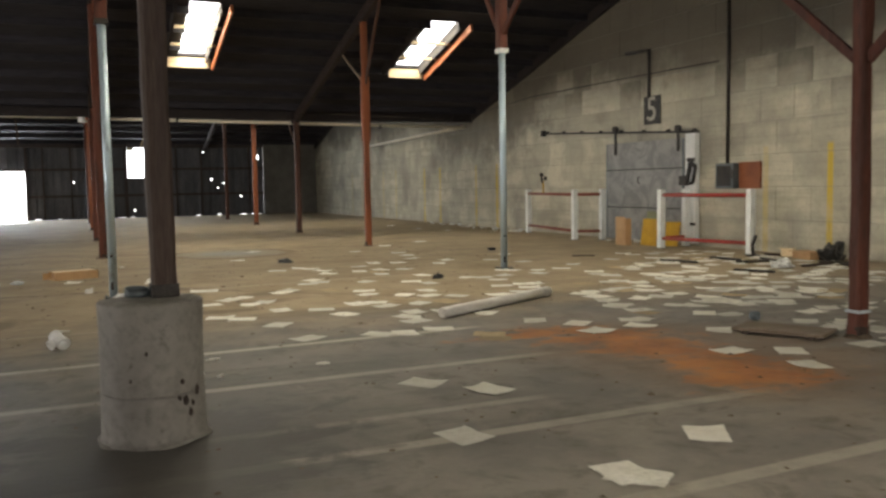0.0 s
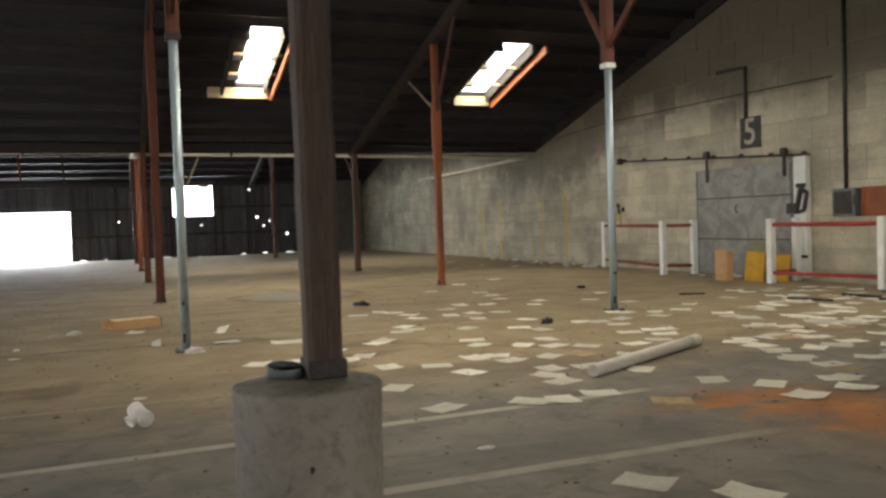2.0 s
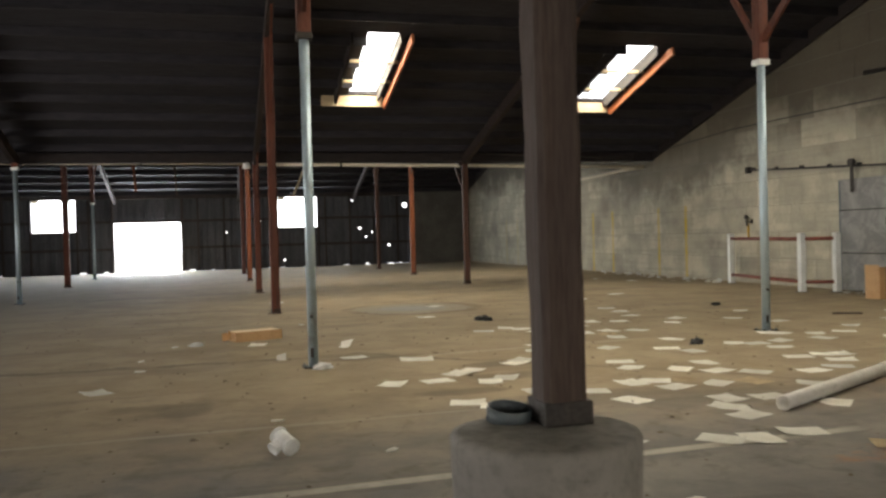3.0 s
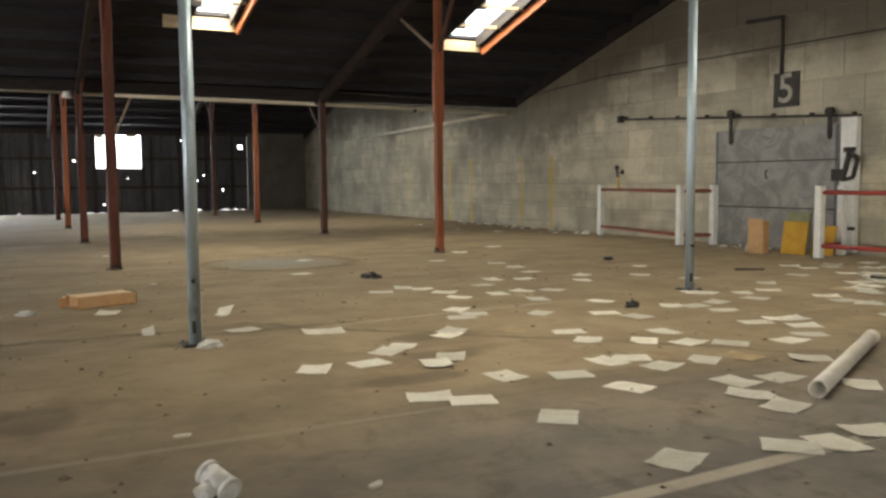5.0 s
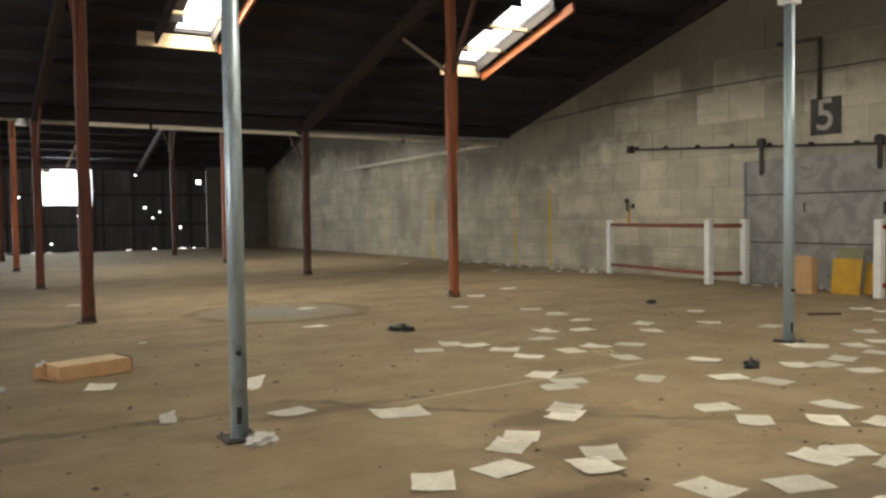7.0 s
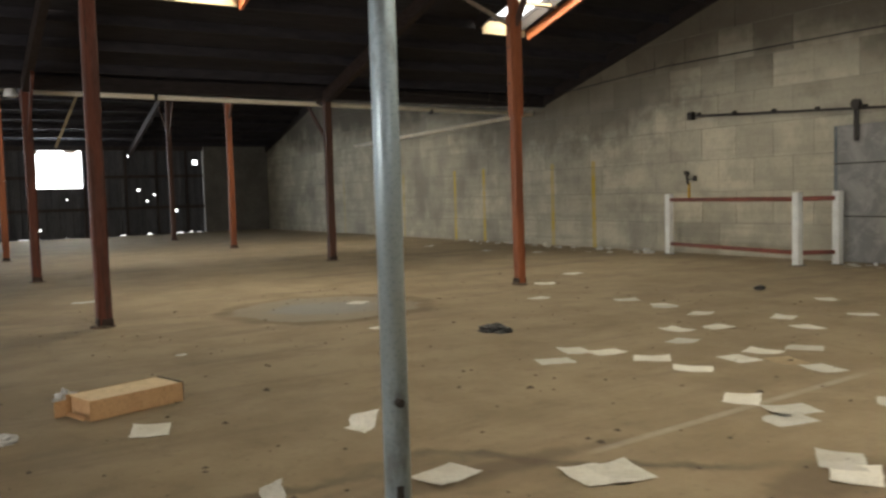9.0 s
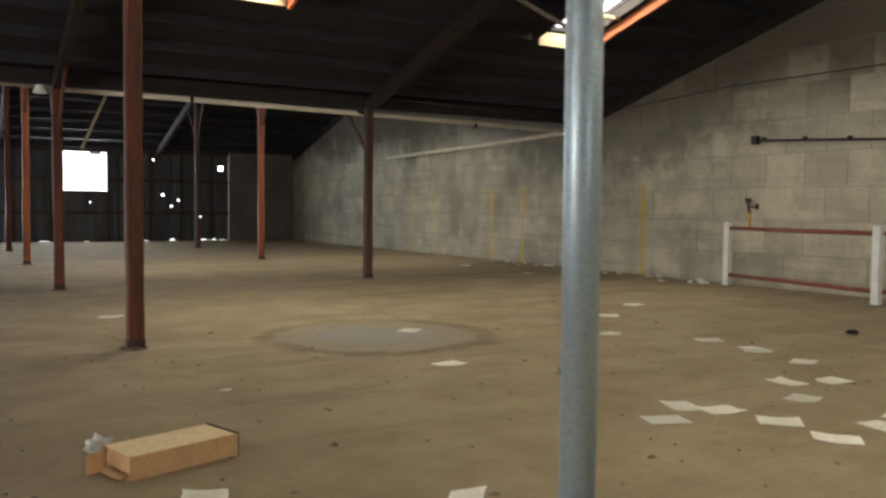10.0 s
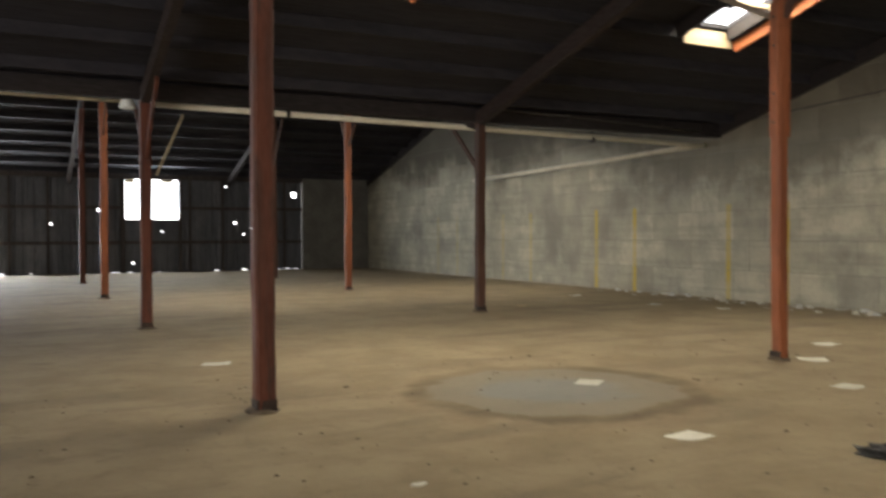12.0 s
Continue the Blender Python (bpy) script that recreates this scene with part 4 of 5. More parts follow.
switch = thing("switch_box", 11.88, 13.25, 1.17, 0, "dark grey metal electrical switch box on the wall", "switch box")
part("body", box(-0.06, 0.115, -0.24, 0.24, 0.0, 0.49, 0.012), GREY_BOX, switch)
cover = part("cover", box(-0.072, -0.061, -0.19, 0.19, 0.05, 0.44, 0.006), BLACK_IRON, switch, "darker hinged cover")
part("lever", between((-0.09, -0.255, 0.2), (-0.09, -0.255, 0.36), 0.02, 0.03), BLACK_IRON, switch)
part("hinge", tube([(-0.07, 0.2, 0.1), (-0.07, 0.2, 0.17)], 0.009, 8), GREY_BOX, cover)
part("hinge", tube([(-0.07, 0.2, 0.32), (-0.07, 0.2, 0.39)], 0.009, 8), GREY_BOX, cover)
board = thing("backing_board", 11.96, 12.71, 1.17, 0, "rust-brown plywood backing board fixed to the wall", "board")
part("sheet", box(-0.02, 0.03, -0.27, 0.27, 0.0, 0.5, 0.004), RUST_BOARD, board)
part("batten", box(-0.035, -0.021, 0.19, 0.25, 0.02, 0.48, 0.003), RUST_BOARD, board)

sign = thing("number_sign", 11.975, 15.67, 2.58, 0, "black painted square sign with a grey numeral 5", "sign")
part("plate", box(-0.012, 0.02, -0.28, 0.28, 0.0, 0.62, 0.004), SIGN_BLACK, sign)
glyph = bpy.data.curves.new("numeral", "FONT")
glyph.body, glyph.size, glyph.extrude, glyph.align_x, glyph.align_y = "5", 0.74, 0.003, "CENTER", "CENTER"
glyph.offset = 0.006
glyph_ob = new("numeral_source", glyph)
bpy.context.view_layer.update()
glyph_mesh = bpy.data.meshes.new_from_object(glyph_ob.evaluated_get(bpy.context.evaluated_depsgraph_get()))
bpy.data.objects.remove(glyph_ob)
glyph_mesh.materials.clear()
glyph_mesh.materials.append(INK)
numeral = new("numeral", glyph_mesh)
numeral.parent = sign
numeral.matrix_local = pose(-0.017, 0, 0.31, 90, 0, -90)


# ---- guard rails ----
def guard(corners, rails, rail_material, label):
    """Square white posts joined by red pipes."""
    cx, cy = corners[0]
    rig = thing("guard_rail", cx, cy, 0, 0, label, "guard rail", "door guards")
    for x, y in corners:
        upright_post = part("post", box(x - cx - 0.06, x - cx + 0.06, y - cy - 0.06, y - cy + 0.06, 0.0, 1.17, 0.012), WHITE_PAINT, rig, "white painted square post")
        part("foot_plate", box(x - cx - 0.085, x - cx + 0.085, y - cy - 0.085, y - cy + 0.085, 0.0, 0.012, 0.003), GREY_BOX, upright_post, "dark steel foot plate")
    for i, j in rails:
        a, b = Vector((*corners[i], 0)) - Vector((cx, cy, 0)), Vector((*corners[j], 0)) - Vector((cx, cy, 0))
        trim = (b - a).normalized() * 0.055
        for z in (0.2, 1.06):
            part("rail", tube([a + trim + Vector((0, 0, z)), b - trim + Vector((0, 0, z))], 0.035, 14), rail_material, rig, "red painted pipe rail")
    return rig


guard([(11.62, 20.6), (11.02, 17.32), (11.56, 16.98)], [(0, 1), (1, 2)], BROWN_PAINT, "low guard of white posts and faded red pipes")
guard([(11.0, 14.1), (11.74, 14.26), (11.36, 12.05)], [(0, 1), (0, 2)], RED_PAINT, "low guard of white posts and bright red pipes")


def leaning_sheet(name, x, y, width, height, lean, material, rz, label, category):
    ob = thing(name, x, y, 0.0, rz, label, category)
    part("sheet", box(-width / 2, width / 2, -0.012, 0.012, 0.0, height, 0.004, pose(0, 0, 0.004, -lean, 0, 0)), material, ob)
    return ob


leaning_sheet("yellow_panel", 11.2, 14.78, 0.46, 0.56, 9, YELLOW_BOARD, -84, "yellow painted board leaning beside the guard rail", "board")
leaning_sheet("yellow_panel", 11.46, 14.42, 0.42, 0.5, 12, YELLOW_BOARD, -84, "yellow painted board leaning behind the guard rail", "board")
leaning_sheet("green_panel", 11.26, 14.78, 0.42, 0.72, 9, GREEN_BOARD, -84, "faded green board leaning behind a yellow board", "board")
upright = thing("cardboard_box", 10.95, 15.3, 0.0, 6, "flattish brown cardboard box standing on end", "box")
part("body", box(-0.08, 0.08, -0.155, 0.155, 0.0, 0.56, 0.006), CARD, upright)
part("flap", box(-0.088, -0.0835, -0.15, 0.15, 0.45, 0.6), CARD, upright)
valve = thing("wall_valve", 11.98, 20.42, 1.05, 0, "small dark valve on a yellow painted wall bracket", "valve")
part("bracket", box(-0.01, 0.018, -0.02, 0.02, 0.0, 0.34, 0.004), YELLOW_BOARD, valve, "yellow painted bracket")
part("stem", tube([(-0.02, 0, 0.3), (-0.05, 0, 0.42), (-0.05, 0.0, 0.52)], 0.022, 10), BLACK_IRON, valve)
part("knob", crumpled((0.09, 0.12), 0.08, 2.0, 2), BLACK_IRON, valve).matrix_local = pose(-0.05, 0, 0.48)
part("outlet", tube([(-0.02, -0.17, 0.36), (-0.02, -0.17, 0.46)], 0.03, 10), BLACK_IRON, valve)
part("feed", tube([(-0.01, -0.17, 0.4), (-0.01, 0.0, 0.4)], 0.012, 8), BLACK_IRON, valve)


# ---- loose hangers under the far roof ----
for a, b in (((2.87, 38.4, 3.15), (3.66, 38.4, 5.0)), ((-1.75, 38.4, 3.25), (-1.85, 38.4, 5.05)), ((-3.3, 38.4, 3.4), (-3.4, 38.4, 5.0))):
    strut = thing("hanging_strut", a[0], a[1], a[2], 0, "pale timber strut hanging loose from the roof", "strut", "hanging struts")
    part("batten", between((0, 0, 0), Vector(b) - Vector(a), 0.05, 0.08), POST_ORANGE if a[0] < -3 else BARE_POST if a[0] < 0 else PALE_WOOD, strut)


# ---- things lying on the floor ----
tube_ob = thing("plastic_pipe", 3.66, 8.14, 0.058, 0, "dirty white plastic drain pipe lying on the floor", "pipe")
part("tube", tube([(0, 0, 0), (1.76, 0.93, 0)], 0.053, 28, 0.005), PVC, tube_ob)
part("socket", tube([(1.625, 0.859, 0), (1.765, 0.9325, 0)], 0.0575, 28, 0.0042), PVC, tube_ob)


def carton(x, y, rz, length, width, height):
    """A long shallow carton: pale panel sunk between the side walls, one end open with its flap out."""
    c = thing("cardboard_box", x, y, 0, rz, "long shallow brown cardboard box lying open-ended on the floor", "box")
    t, hl, hw = 0.006, length / 2, width / 2
    part("bottom", box(-hl, hl, -hw, hw, 0.002, t), CARD, c)
    part("panel", box(-hl + 0.02, hl - 0.01, -hw + t, hw - t, height - 0.007, height - 0.002), CARD_INNER, c, "pale sunken top panel")
    for y0 in (-hw, hw - t):
        part("side", box(-hl, hl, y0, y0 + t, t, height, 0.0015), CARD, c)
    part("end", box(hl - t, hl, -hw + t, hw - t, t, height - 0.006), CARD, c)
    part("end", box(-hl + 0.03, -hl + 0.03 + t, -hw + t, hw - t, t, height - 0.015), CARD, c)
    # thin black sheet over the right end draws its dark edge
    part("tape", box(hl + 0.001, hl + 0.005, -hw - 0.002, hw, 0.003, height + 0.003), BLACK_IRON, c, "thin black sheet over the box end")
    part("flap", box(-hl - 0.09, -hl, hw - t, hw, 0.005, height * 0.85, 0, pose(0, -0.02, 0, 0, 0, 5)), CARD, c)
    part("flap", box(-hl - 0.02, -hl + 0.015, -hw + 0.02, hw - 0.03, height - 0.05, height - 0.044, 0, pose(-0.01, 0, 0.02, 0, -14, 0)), CARD, c)
    return c


carton(0.242, 14.49, 17.5, 0.63, 0.31, 0.125)

fitting = thing("pipe_fitting", 0.165, 8.21, 0.0, 0, "short glossy white plastic pipe tee resting tilted on the floor", "pipe fitting")
part("sleeve", tube([(-0.04, 0.06, 0.112), (0.03, -0.07, 0.058)], 0.05, 24, 0.006), GLOSSY_PVC, fitting)
part("rim", tube([(0.021, -0.053, 0.065), (0.032, -0.074, 0.0565)], 0.055, 24, 0.009), GLOSSY_PVC, fitting)
part("rim", tube([(-0.041, 0.062, 0.1125), (-0.031, 0.043, 0.105)], 0.055, 24, 0.009), GLOSSY_PVC, fitting)
branch = part("branch", tube([(-0.035, -0.01, 0.072), (-0.078, -0.036, 0.048)], 0.038, 20, 0.006), GLOSSY_PVC, fitting, "torn side branch")
part("rim", tube([(-0.07, -0.031, 0.0525), (-0.082, -0.0385, 0.0455)], 0.042, 20, 0.008), GLOSSY_PVC, branch)

bag = tagged(part("black_bag", crumpled((0.3, 0.17), 0.07, 4.2), BLACK_BAG), "crumpled black plastic bag lying on the floor", "bag")
bag.matrix_world = pose(3.70, 15.3, 0.0, 0, 0, -65)
for x, y, sx, sy, h, rz, material, name, label in (
    (8.03, 15.72, 0.2, 0.12, 0.05, 30, BLACK_BAG, "black_rag", "small black rag lying on the floor"),
    (5.05, 11.5, 0.15, 0.1, 0.07, 0, BLACK_BAG, "black_rag", "small black rag lying among papers"),
    (0.79, 11.52, 0.2, 0.12, 0.06, 15, WHITE_FILM, "plastic_wrap", "crumpled clear-white plastic at the foot of a pole"),
    (-0.06, 14.92, 0.16, 0.12, 0.07, 40, WHITE_FILM, "plastic_wrap", "crumpled white plastic beside a cardboard box"),
    (-0.50, 14.05, 0.16, 0.1, 0.05, 0, WHITE_FILM, "plastic_wrap", "small scrap of white plastic on the floor"),
    (11.62, 10.5, 0.5, 0.36, 0.26, 20, BLACK_BAG, "black_rag", "heaped black rag against the block wall"),
    (10.1, 10.05, 0.35, 0.25, 0.12, 0, WHITE_FILM, "plastic_wrap", "crumpled white plastic on a heap of scrap"),
):
    tagged(part(name, crumpled((sx, sy), h, x + y), material), label, "rag" if "rag" in name else "plastic").matrix_world = pose(x, y, 0.0, 0, 0, rz)



def folded_sheet(x, y, rz, size, lift):
    """A stiff torn sheet, one half lying and the other bent up along a crease."""
    bm, rows = bmesh.new(), []
    for i in range(7):
        u = i / 6
        row = []
        for j in range(5):
            v = j / 4
            up = lift * max(0.0, u - 0.35 - 0.2 * v) ** 1.3 * 1.6
            row.append(bm.verts.new((size * (u - 0.5) * (1 - 0.55 * v), size * 0.9 * (v - 0.5) + 0.01 * math.sin(u * 9), 0.003 + up + 0.004 * math.sin(u * 7 + v * 5) ** 2)))
        rows.append(row)
    for a, b in zip(rows, rows[1:]):
        for j in range(4):
            bm.faces.new((a[j], b[j], b[j + 1], a[j + 1])).smooth = True
    sheet = tagged(part("torn_paper", bm, PAPER), "stiff torn white paper bent up from the floor", "paper")
    sheet.matrix_world = pose(x, y, 0.0, 0, 0, rz)


folded_sheet(1.24, 13.12, 35, 0.18, 0.1)
folded_sheet(0.43, 12.33, 70, 0.11, 0.08)
plank = thing("wooden_plank", 5.94, 5.93, 0.0, -63, "flat dusty wooden board lying on two battens on the floor", "plank")
for y0, y1 in ((-0.21, -0.073), (-0.07, 0.068), (0.071, 0.21)):
    part("board", box(-0.38, 0.38, y0, y1, 0.022, 0.048, 0.004), WORN_BOARD, plank)
for x0 in (-0.3, 0.24):
    part("batten", box(x0, x0 + 0.06, -0.2, 0.2, 0.0, 0.021, 0.003), BARE_POST, plank)
ring = thing("pipe_offcut", 6.2, 6.6, 0.045, 0, "short dark pipe offcut lying on the floor", "pipe offcut")
part("ring", tube([(0, 0, 0), (0.03, -0.07, 0)], 0.045, 18, 0.006), GREY_BOX, ring)
stick = thing("timber_batten", 8.72, 13.4, 0.0, -33, "thin weathered timber batten lying on the floor", "batten")
part("batten", box(-0.2, 0.2, -0.025, 0.025, 0.0, 0.025, 0.004), BARE_POST, stick)

rng = random.Random(11)
for k in range(9):
    x, y = rng.uniform(9.3, 11.6), rng.uniform(9.6, 11.9)
    scrap = thing("scrap_slat", x, y, 0.0, rng.uniform(0, 180), "dark broken timber slat in a heap of scrap", "slat", "scrap slats")
    part("slat", box(-0.35 * rng.uniform(0.5, 1.2), 0.3, -0.04, 0.04, 0.0, 0.035, 0.004), rng.choice((BARE_POST, BLACK_IRON, BLACK_IRON)), scrap)
box_small = thing("carton", 11.6, 11.4, 0.0, 20, "small pale cardboard carton against the block wall", "carton")
part("body", box(-0.08, 0.08, -0.1, 0.1, 0.0, 0.14, 0.006), CARD_INNER, box_small)
part("flap", box(-0.08, 0.08, 0.1, 0.18, 0.136, 0.14, 0, None), CARD_INNER, box_small)
box_low = thing("carton", 11.5, 10.9, 0.0, -8, "low brown cardboard carton against the block wall", "carton")
part("body", box(-0.12, 0.12, -0.22, 0.22, 0.0, 0.13, 0.006), CARD, box_low)
part("flap", box(-0.2, -0.12, -0.22, 0.22, 0.122, 0.128), CARD, box_low)
bent_bar = thing("upright_bar", 11.15, 11.75, 0.0, 0, "dark bent iron bar standing by the guard rail", "bar")
part("bar", tube([(0, 0, 0.0), (0.02, 0.05, 0.2), (0.05, 0.0, 0.36)], 0.03, 10), BLACK_IRON, bent_bar)
part("foot", box(-0.12, 0.1, -0.06, 0.06, 0.0, 0.02, 0.004), BLACK_IRON, bent_bar)
for x, y, rz in ((1.1, 6.66, 20), (1.24, 6.53, 70), (1.27, 7.15, 0), (2.0, 6.6, 0), (0.8, 8.06, 40), (0.18, 9.19, 10), (-1.01, 12.12, 0), (-1.07, 12.91, 60), (-0.76, 14.05, 30), (1.0, 16.1, 0)):
    chip = tagged(part("plaster_chip", crumpled((0.1, 0.045), 0.016, x * 3 + y, 2), PAPER), "small white plaster chip on the floor", "chip", "plaster chips")
    chip.matrix_world = pose(x, y, 0.0, 0, 0, rz)


rng = random.Random(31)
for k in range(26):
    x, y = rng.uniform(11.45, 11.85), rng.choice((rng.uniform(20.9, 24.8), rng.uniform(15.3, 16.8), rng.uniform(24.0, 31.0)))
    lump = tagged(part("plaster_lump", crumpled((rng.uniform(0.08, 0.2), rng.uniform(0.06, 0.13)), rng.uniform(0.03, 0.07), k * 1.7, 2), WHITE_FILM if k % 3 else PAPER), "small white lump of rubbish along the block wall", "rubbish", "wall rubbish")
    lump.matrix_world = pose(x, y, 0.0, 0, 0, rng.uniform(0, 180))


# ---- papers ----
def paper_mesh(seed, sheets=1):
    """A letter sheet with curled corners, ragged edges and, on some, a torn-off corner."""
    rng = random.Random(seed)
    bm = bmesh.new()
    for s in range(sheets):
        turn = pose(rng.uniform(-0.08, 0.08) * (s > 0), rng.uniform(-0.08, 0.08) * (s > 0), 0.003 * s, 0, 0, rng.uniform(-60, 60) * (s > 0))
        nx, ny = 6, 7
        grid = []
        tear = rng.choice((0.0, 0.0, 0.0, 0.28))
        curl = [rng.uniform(0.004, 0.016) if rng.random() < 0.3 else 0.001 for _ in range(4)]
        for i in range(nx):
            row = []
            for j in range(ny):
                u, v = i / (nx - 1), j / (ny - 1)
                z = 0.002 + 0.004 * abs(noise.noise(Vector((u * 2 + seed, v * 2, s))))
                for k, (cu, cv) in enumerate(((0, 0), (1, 0), (0, 1), (1, 1))):
                    d = abs(u - cu) + abs(v - cv)
                    z += curl[k] * max(0.0, 1 - d / 0.55) ** 2
                over = max(0.0, u + v - 2 + tear) * (0.8 + 0.4 * rng.random())
                edge = Vector((rng.uniform(-0.004, 0.004) * (i in (0, nx - 1)), rng.uniform(-0.004, 0.004) * (j in (0, ny - 1)), 0))
                row.append(bm.verts.new(turn @ (edge + Vector(((u - over / 2 - 0.5) * 0.216, (v - over / 2 - 0.5) * 0.279, z)))))
            grid.append(row)
        for i in range(nx - 1):
            for j in range(ny - 1):
                bm.faces.new((grid[i][j], grid[i + 1][j], grid[i + 1][j + 1], grid[i][j + 1])).smooth = True
    return bm


SHEETS = []
for k in range(8):
    me = bpy.data.meshes.new("paper")
    bm = paper_mesh(k, 1 if k < 6 else 2)
    bm.to_mesh(me)
    bm.free()
    me.materials.append(YELLOWED if k == 5 else PAPER)
    SHEETS.append(me)


def lay_paper(x, y, rng, turn=None, kind=None, z=0.0):
    k = rng.choice((0, 1, 2, 3, 4, 0, 1, 2, 3, 4, 5, 6, 7)) if kind is None else kind
    sheet = new("paper_sheet", SHEETS[k])
    sheet.matrix_world = pose(x, y, z + rng.uniform(0.001, 0.006), 0, 0, rng.uniform(0, 360) if turn is None else turn)
    label = "yellowed paper sheet lying on the floor" if k == 5 else "overlapping pair of trodden paper sheets" if k > 5 else "trodden white paper sheet lying on the floor"
    return tagged(sheet, label, "paper", "scattered papers")


# sheets lying singly: x, y, turn
PAPERS_NEAR = [(2.63, 3.53, 40), (3.34, 3.9, 148), (2.18, 4.44, 10), (5.11, 4.88, 166), (2.76, 5.29, 24), (5.38, 5.31, 146), (5.0, 5.54, 96), (2.44, 5.66, 36), (3.02, 7.51, 172), (3.37, 7.56, 74), (2.79, 7.58, 46), (2.17, 7.7, 118), (3.36, 8.11, 110), (4.19, 8.24, 134), (3.39, 8.4, 36), (2.09, 8.55, 142), (3.9, 8.62, 94), (3.56, 8.68, 4), (2.87, 8.89, 22), (4.55, 8.92, 52), (1.84, 9.08, 72), (3.46, 9.26, 108), (1.65, 9.27, 72), (3.86, 9.27, 126)]
PAPERS_MIDDLE = [(2.74, 9.34, 76), (4.99, 9.48, 96), (2.34, 9.53, 2), (3.43, 9.56, 62), (3.21, 9.56, 8), (4.49, 9.63, 38), (4.21, 9.8, 104), (5.63, 9.88, 66), (3.96, 10.04, 138), (2.11, 10.1, 166), (5.41, 10.23, 72), (2.3, 10.25, 150), (5.75, 10.26, 62), (4.36, 10.26, 176), (3.58, 10.28, 136), (1.68, 10.32, 100), (1.27, 10.33, 152), (1.96, 10.66, 130), (3.66, 10.67, 72), (2.13, 10.78, 138), (4.71, 11.03, 8), (2.69, 11.06, 124), (2.81, 11.21, 128), (5.64, 11.24, 88)]
PAPERS_FAR = [(4.57, 11.34, 70), (1.88, 11.7, 170), (1.75, 11.75, 172), (3.22, 11.8, 78), (3.41, 11.91, 68), (6.36, 12.04, 160), (3.4, 12.25, 126), (4.53, 12.47, 166), (5.09, 13.01, 34), (3.84, 13.03, 42), (4.36, 13.05, 170), (4.74, 13.13, 18), (3.88, 13.47, 46), (5.96, 13.6, 162), (4.62, 13.84, 110), (3.25, 13.86, 70), (3.8, 13.88, 80), (3.64, 14.09, 162), (5.41, 14.15, 88), (5.02, 14.29, 0), (6.14, 15.52, 166)]
PAPERS_YELLOWED = [(3.66, 7.09, 60), (3.62, 6.9, 56), (3.29, 10.97, 16), (3.69, 9.52, 148), (4.17, 9.21, 14), (4.56, 12.79, 160)]
# sheets too worn or too distant for their turn to matter: x, y
PAPERS_LOOSE = [(6.12, 5.22), (6.55, 5.28), (4.58, 6.81), (5.08, 6.81), (4.66, 7.22), (4.39, 7.56), (5.7, 10.89), (-1.28, 10.96), (6.02, 11.32), (6.6, 11.33), (5.43, 11.36), (4.0, 11.63), (6.8, 11.7), (7.22, 11.71), (6.45, 11.89), (5.0, 11.98), (1.21, 12.15), (7.75, 12.22), (7.29, 13.07), (6.98, 13.7), (0.24, 13.8), (6.31, 14.1), (7.74, 14.6), (5.94, 14.81), (6.04, 15.39), (6.15, 16.1), (3.03, 16.24), (5.54, 16.96), (6.56, 18.16), (3.67, 18.18), (7.73, 18.96), (0.93, 20.85), (11.82, 21.9), (11.7, 22.73), (10.29, 23.11), (9.89, 24.43), (7.56, 25.43), (9.97, 27.07)]
rng = random.Random(5)
for spots in (PAPERS_NEAR, PAPERS_MIDDLE, PAPERS_FAR):
    for n_spot, (x, y, turn) in enumerate(spots):
        lay_paper(x, y, rng, turn, 6 if y < 3.6 else n_spot % 5)
for x, y, turn in PAPERS_YELLOWED:
    lay_paper(x, y, rng, turn, 5)
for x, y in PAPERS_LOOSE:
    lay_paper(x, y, rng)
# thick drift of sheets towards the fire door
placed = 0
while placed < 150:
    x, y = rng.uniform(5.2, 11.4), rng.uniform(6.2, 13.6)
    along = 7.2 + (x - 5.0) * 0.62
    if abs(y - along - 0.6) < (2.2 + 0.25 * max(0.0, x - 6.5)) * (0.5 + 0.5 * rng.random()) and math.hypot(x - 6.5, y - 12.24) > 0.2:
        lay_paper(x, y, rng)
        placed += 1

# thinner spread on the near side of the drift
placed = 0
while placed < 62:
    x, y = rng.uniform(6.45, 10.8), rng.uniform(5.0, 10.5)
    if 5.2 + (x - 6.4) * 0.42 < y < 7.4 + (x - 5.0) * 0.6:
        lay_paper(x, y, rng)
        placed += 1

# torn scraps blown against the foot of the block wall
rng = random.Random(9)
for k in range(46):
    scrap = new("paper_scrap", SHEETS[rng.choice((0, 1, 2, 3))])
    scrap.matrix_world = pose(rng.uniform(11.0, 11.85), rng.choice((rng.uniform(20.8, 24.5), rng.uniform(15.4, 16.9), rng.uniform(15.6, 16.6), rng.uniform(22, 30))), 0.004, rng.uniform(-6, 6), 0, rng.uniform(0, 360)) @ Matrix.Diagonal((rng.uniform(0.3, 0.6), rng.uniform(0.3, 0.6), 1, 1))
    tagged(scrap, "torn white paper scrap by the block wall", "paper", "paper scraps")

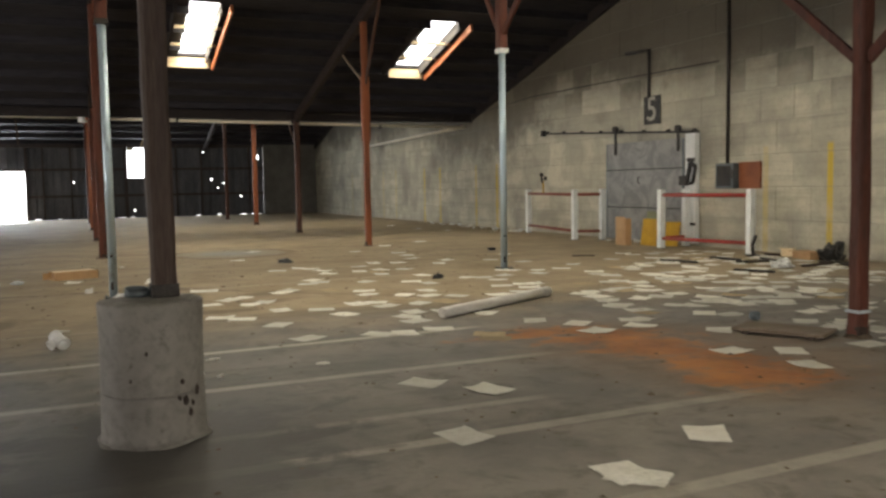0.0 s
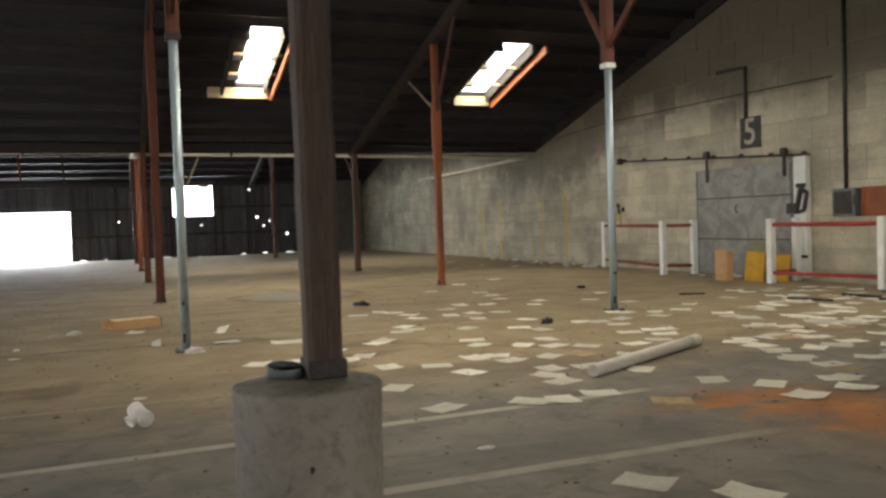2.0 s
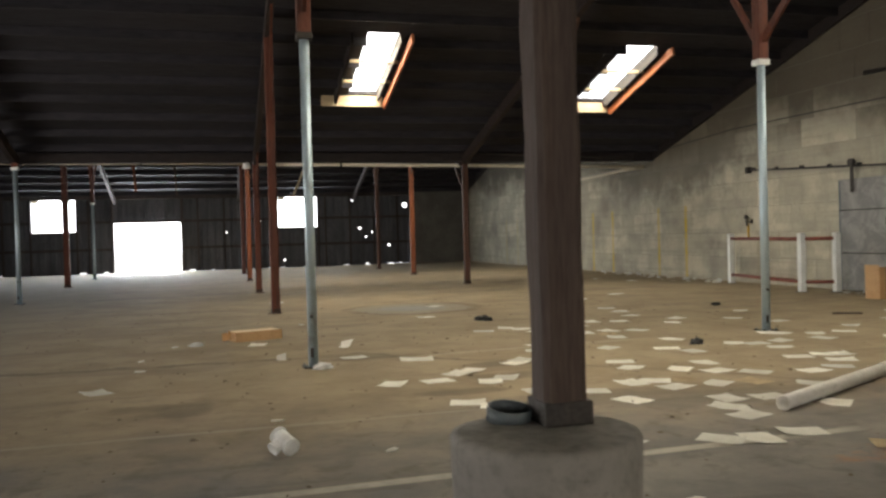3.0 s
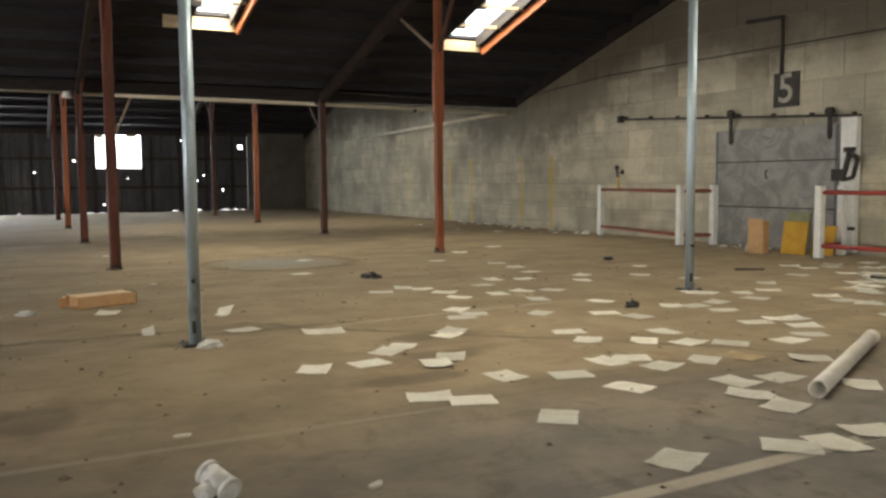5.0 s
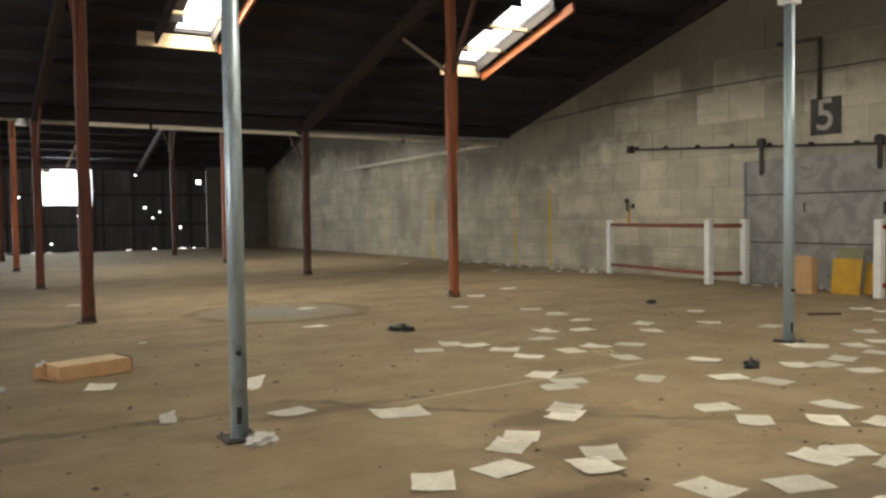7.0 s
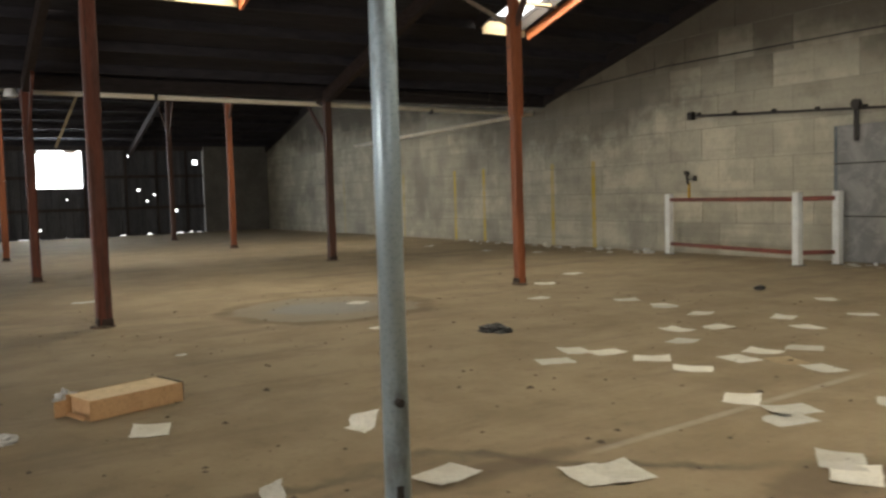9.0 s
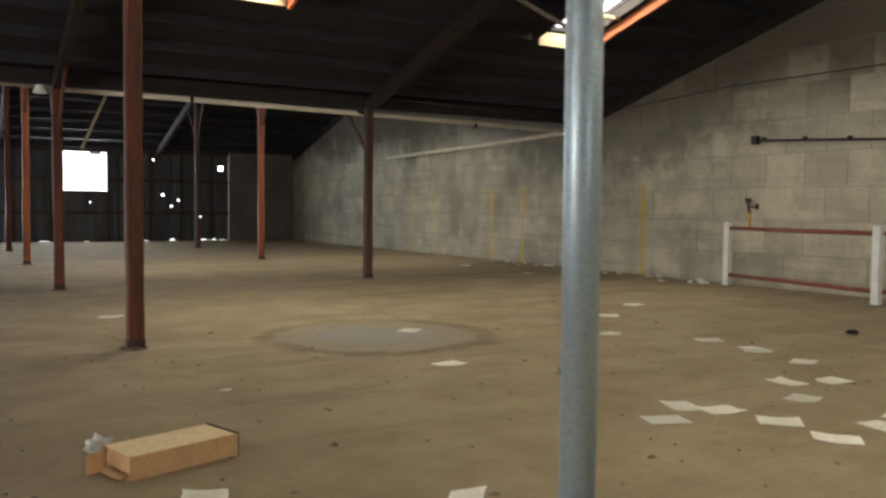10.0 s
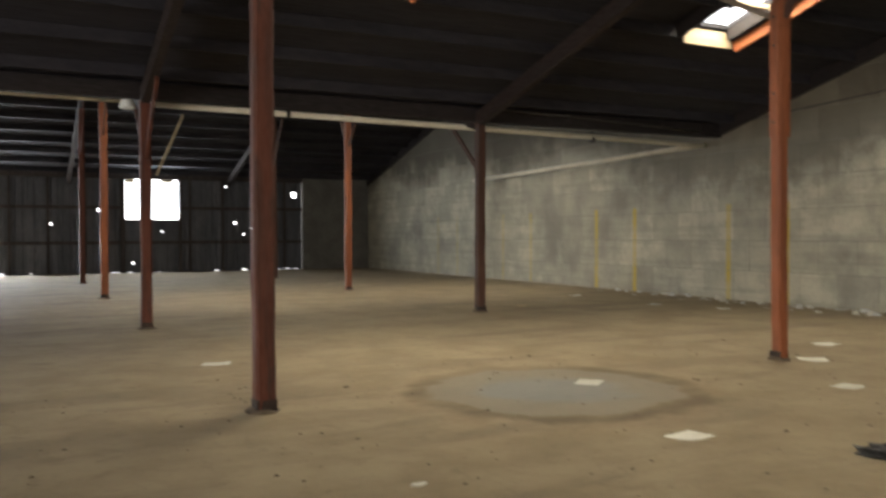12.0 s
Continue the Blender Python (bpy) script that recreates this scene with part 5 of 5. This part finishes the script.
# ---- crumbs and grit ----
rng = random.Random(21)
verts, faces = [], []
for k in range(900):
    x, y = rng.uniform(-3.5, 7.5), rng.uniform(2.5, 20.0)
    s = rng.uniform(0.006, 0.02) * (1.7 if rng.random() < 0.12 else 1.0)
    base = len(verts)
    for t in range(5):
        a = t * 1.2566 + rng.uniform(-0.3, 0.3)
        verts.append((x + s * math.cos(a) * rng.uniform(0.6, 1.3), y + s * math.sin(a) * rng.uniform(0.6, 1.3), 0.0005))
    verts.append((x, y, s * 0.6))
    faces += [(base + t, base + (t + 1) % 5, base + 5) for t in range(5)]
grit_mesh = bpy.data.meshes.new("floor_grit")
grit_mesh.from_pydata(verts, [], faces)
grit_mesh.materials.append(CRUMB)
tagged(new("floor_grit", grit_mesh), "scattered dirt crumbs and grit on the floor", "grit", kind="stuff")

# ---- blocks of the east wall ----
BW, BH, JOINT = 0.8, 0.6, 0.004
block_mesh = bpy.data.meshes.new("block")
bm = box(0.0, 0.02, -BW / 2 + JOINT, BW / 2 - JOINT, JOINT, BH - JOINT)
bm.to_mesh(block_mesh)
bm.free()
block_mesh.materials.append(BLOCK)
rng = random.Random(3)
verts, faces = [], []
for row in range(11):
    z = row * BH
    for k in range(-1, int((FAR_Y - BACK_Y) / BW) + 2):
        y = BACK_Y + BW * k + (BW / 2 if row % 2 else 0.0)
        y0, y1 = max(y - BW / 2 + JOINT, BACK_Y), min(y + BW / 2 - JOINT, FAR_Y)
        if y1 - y0 < 0.03:
            continue
        top0, top1 = (min(z + BH - JOINT, roof_z(e) + 0.05) for e in (y0, y1))
        if max(top0, top1) < z + 0.05:
            continue
        proud = rng.uniform(0.0, 0.005)
        if 10.5 < y < 31.0 and min(top0, top1) > z + BH - 2 * JOINT:
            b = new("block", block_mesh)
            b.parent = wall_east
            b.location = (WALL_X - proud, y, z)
            continue
        top0, top1 = max(top0, z + 0.006), max(top1, z + 0.006)
        base = len(verts)
        for x in (WALL_X - proud, WALL_X + 0.02):
            verts += [(x, y0, z + JOINT), (x, y1, z + JOINT), (x, y1, top1), (x, y0, top0)]
        faces += [tuple(base + i for i in f) for f in ((3, 2, 1, 0), (0, 1, 5, 4), (1, 2, 6, 5), (2, 3, 7, 6), (3, 0, 4, 7))]
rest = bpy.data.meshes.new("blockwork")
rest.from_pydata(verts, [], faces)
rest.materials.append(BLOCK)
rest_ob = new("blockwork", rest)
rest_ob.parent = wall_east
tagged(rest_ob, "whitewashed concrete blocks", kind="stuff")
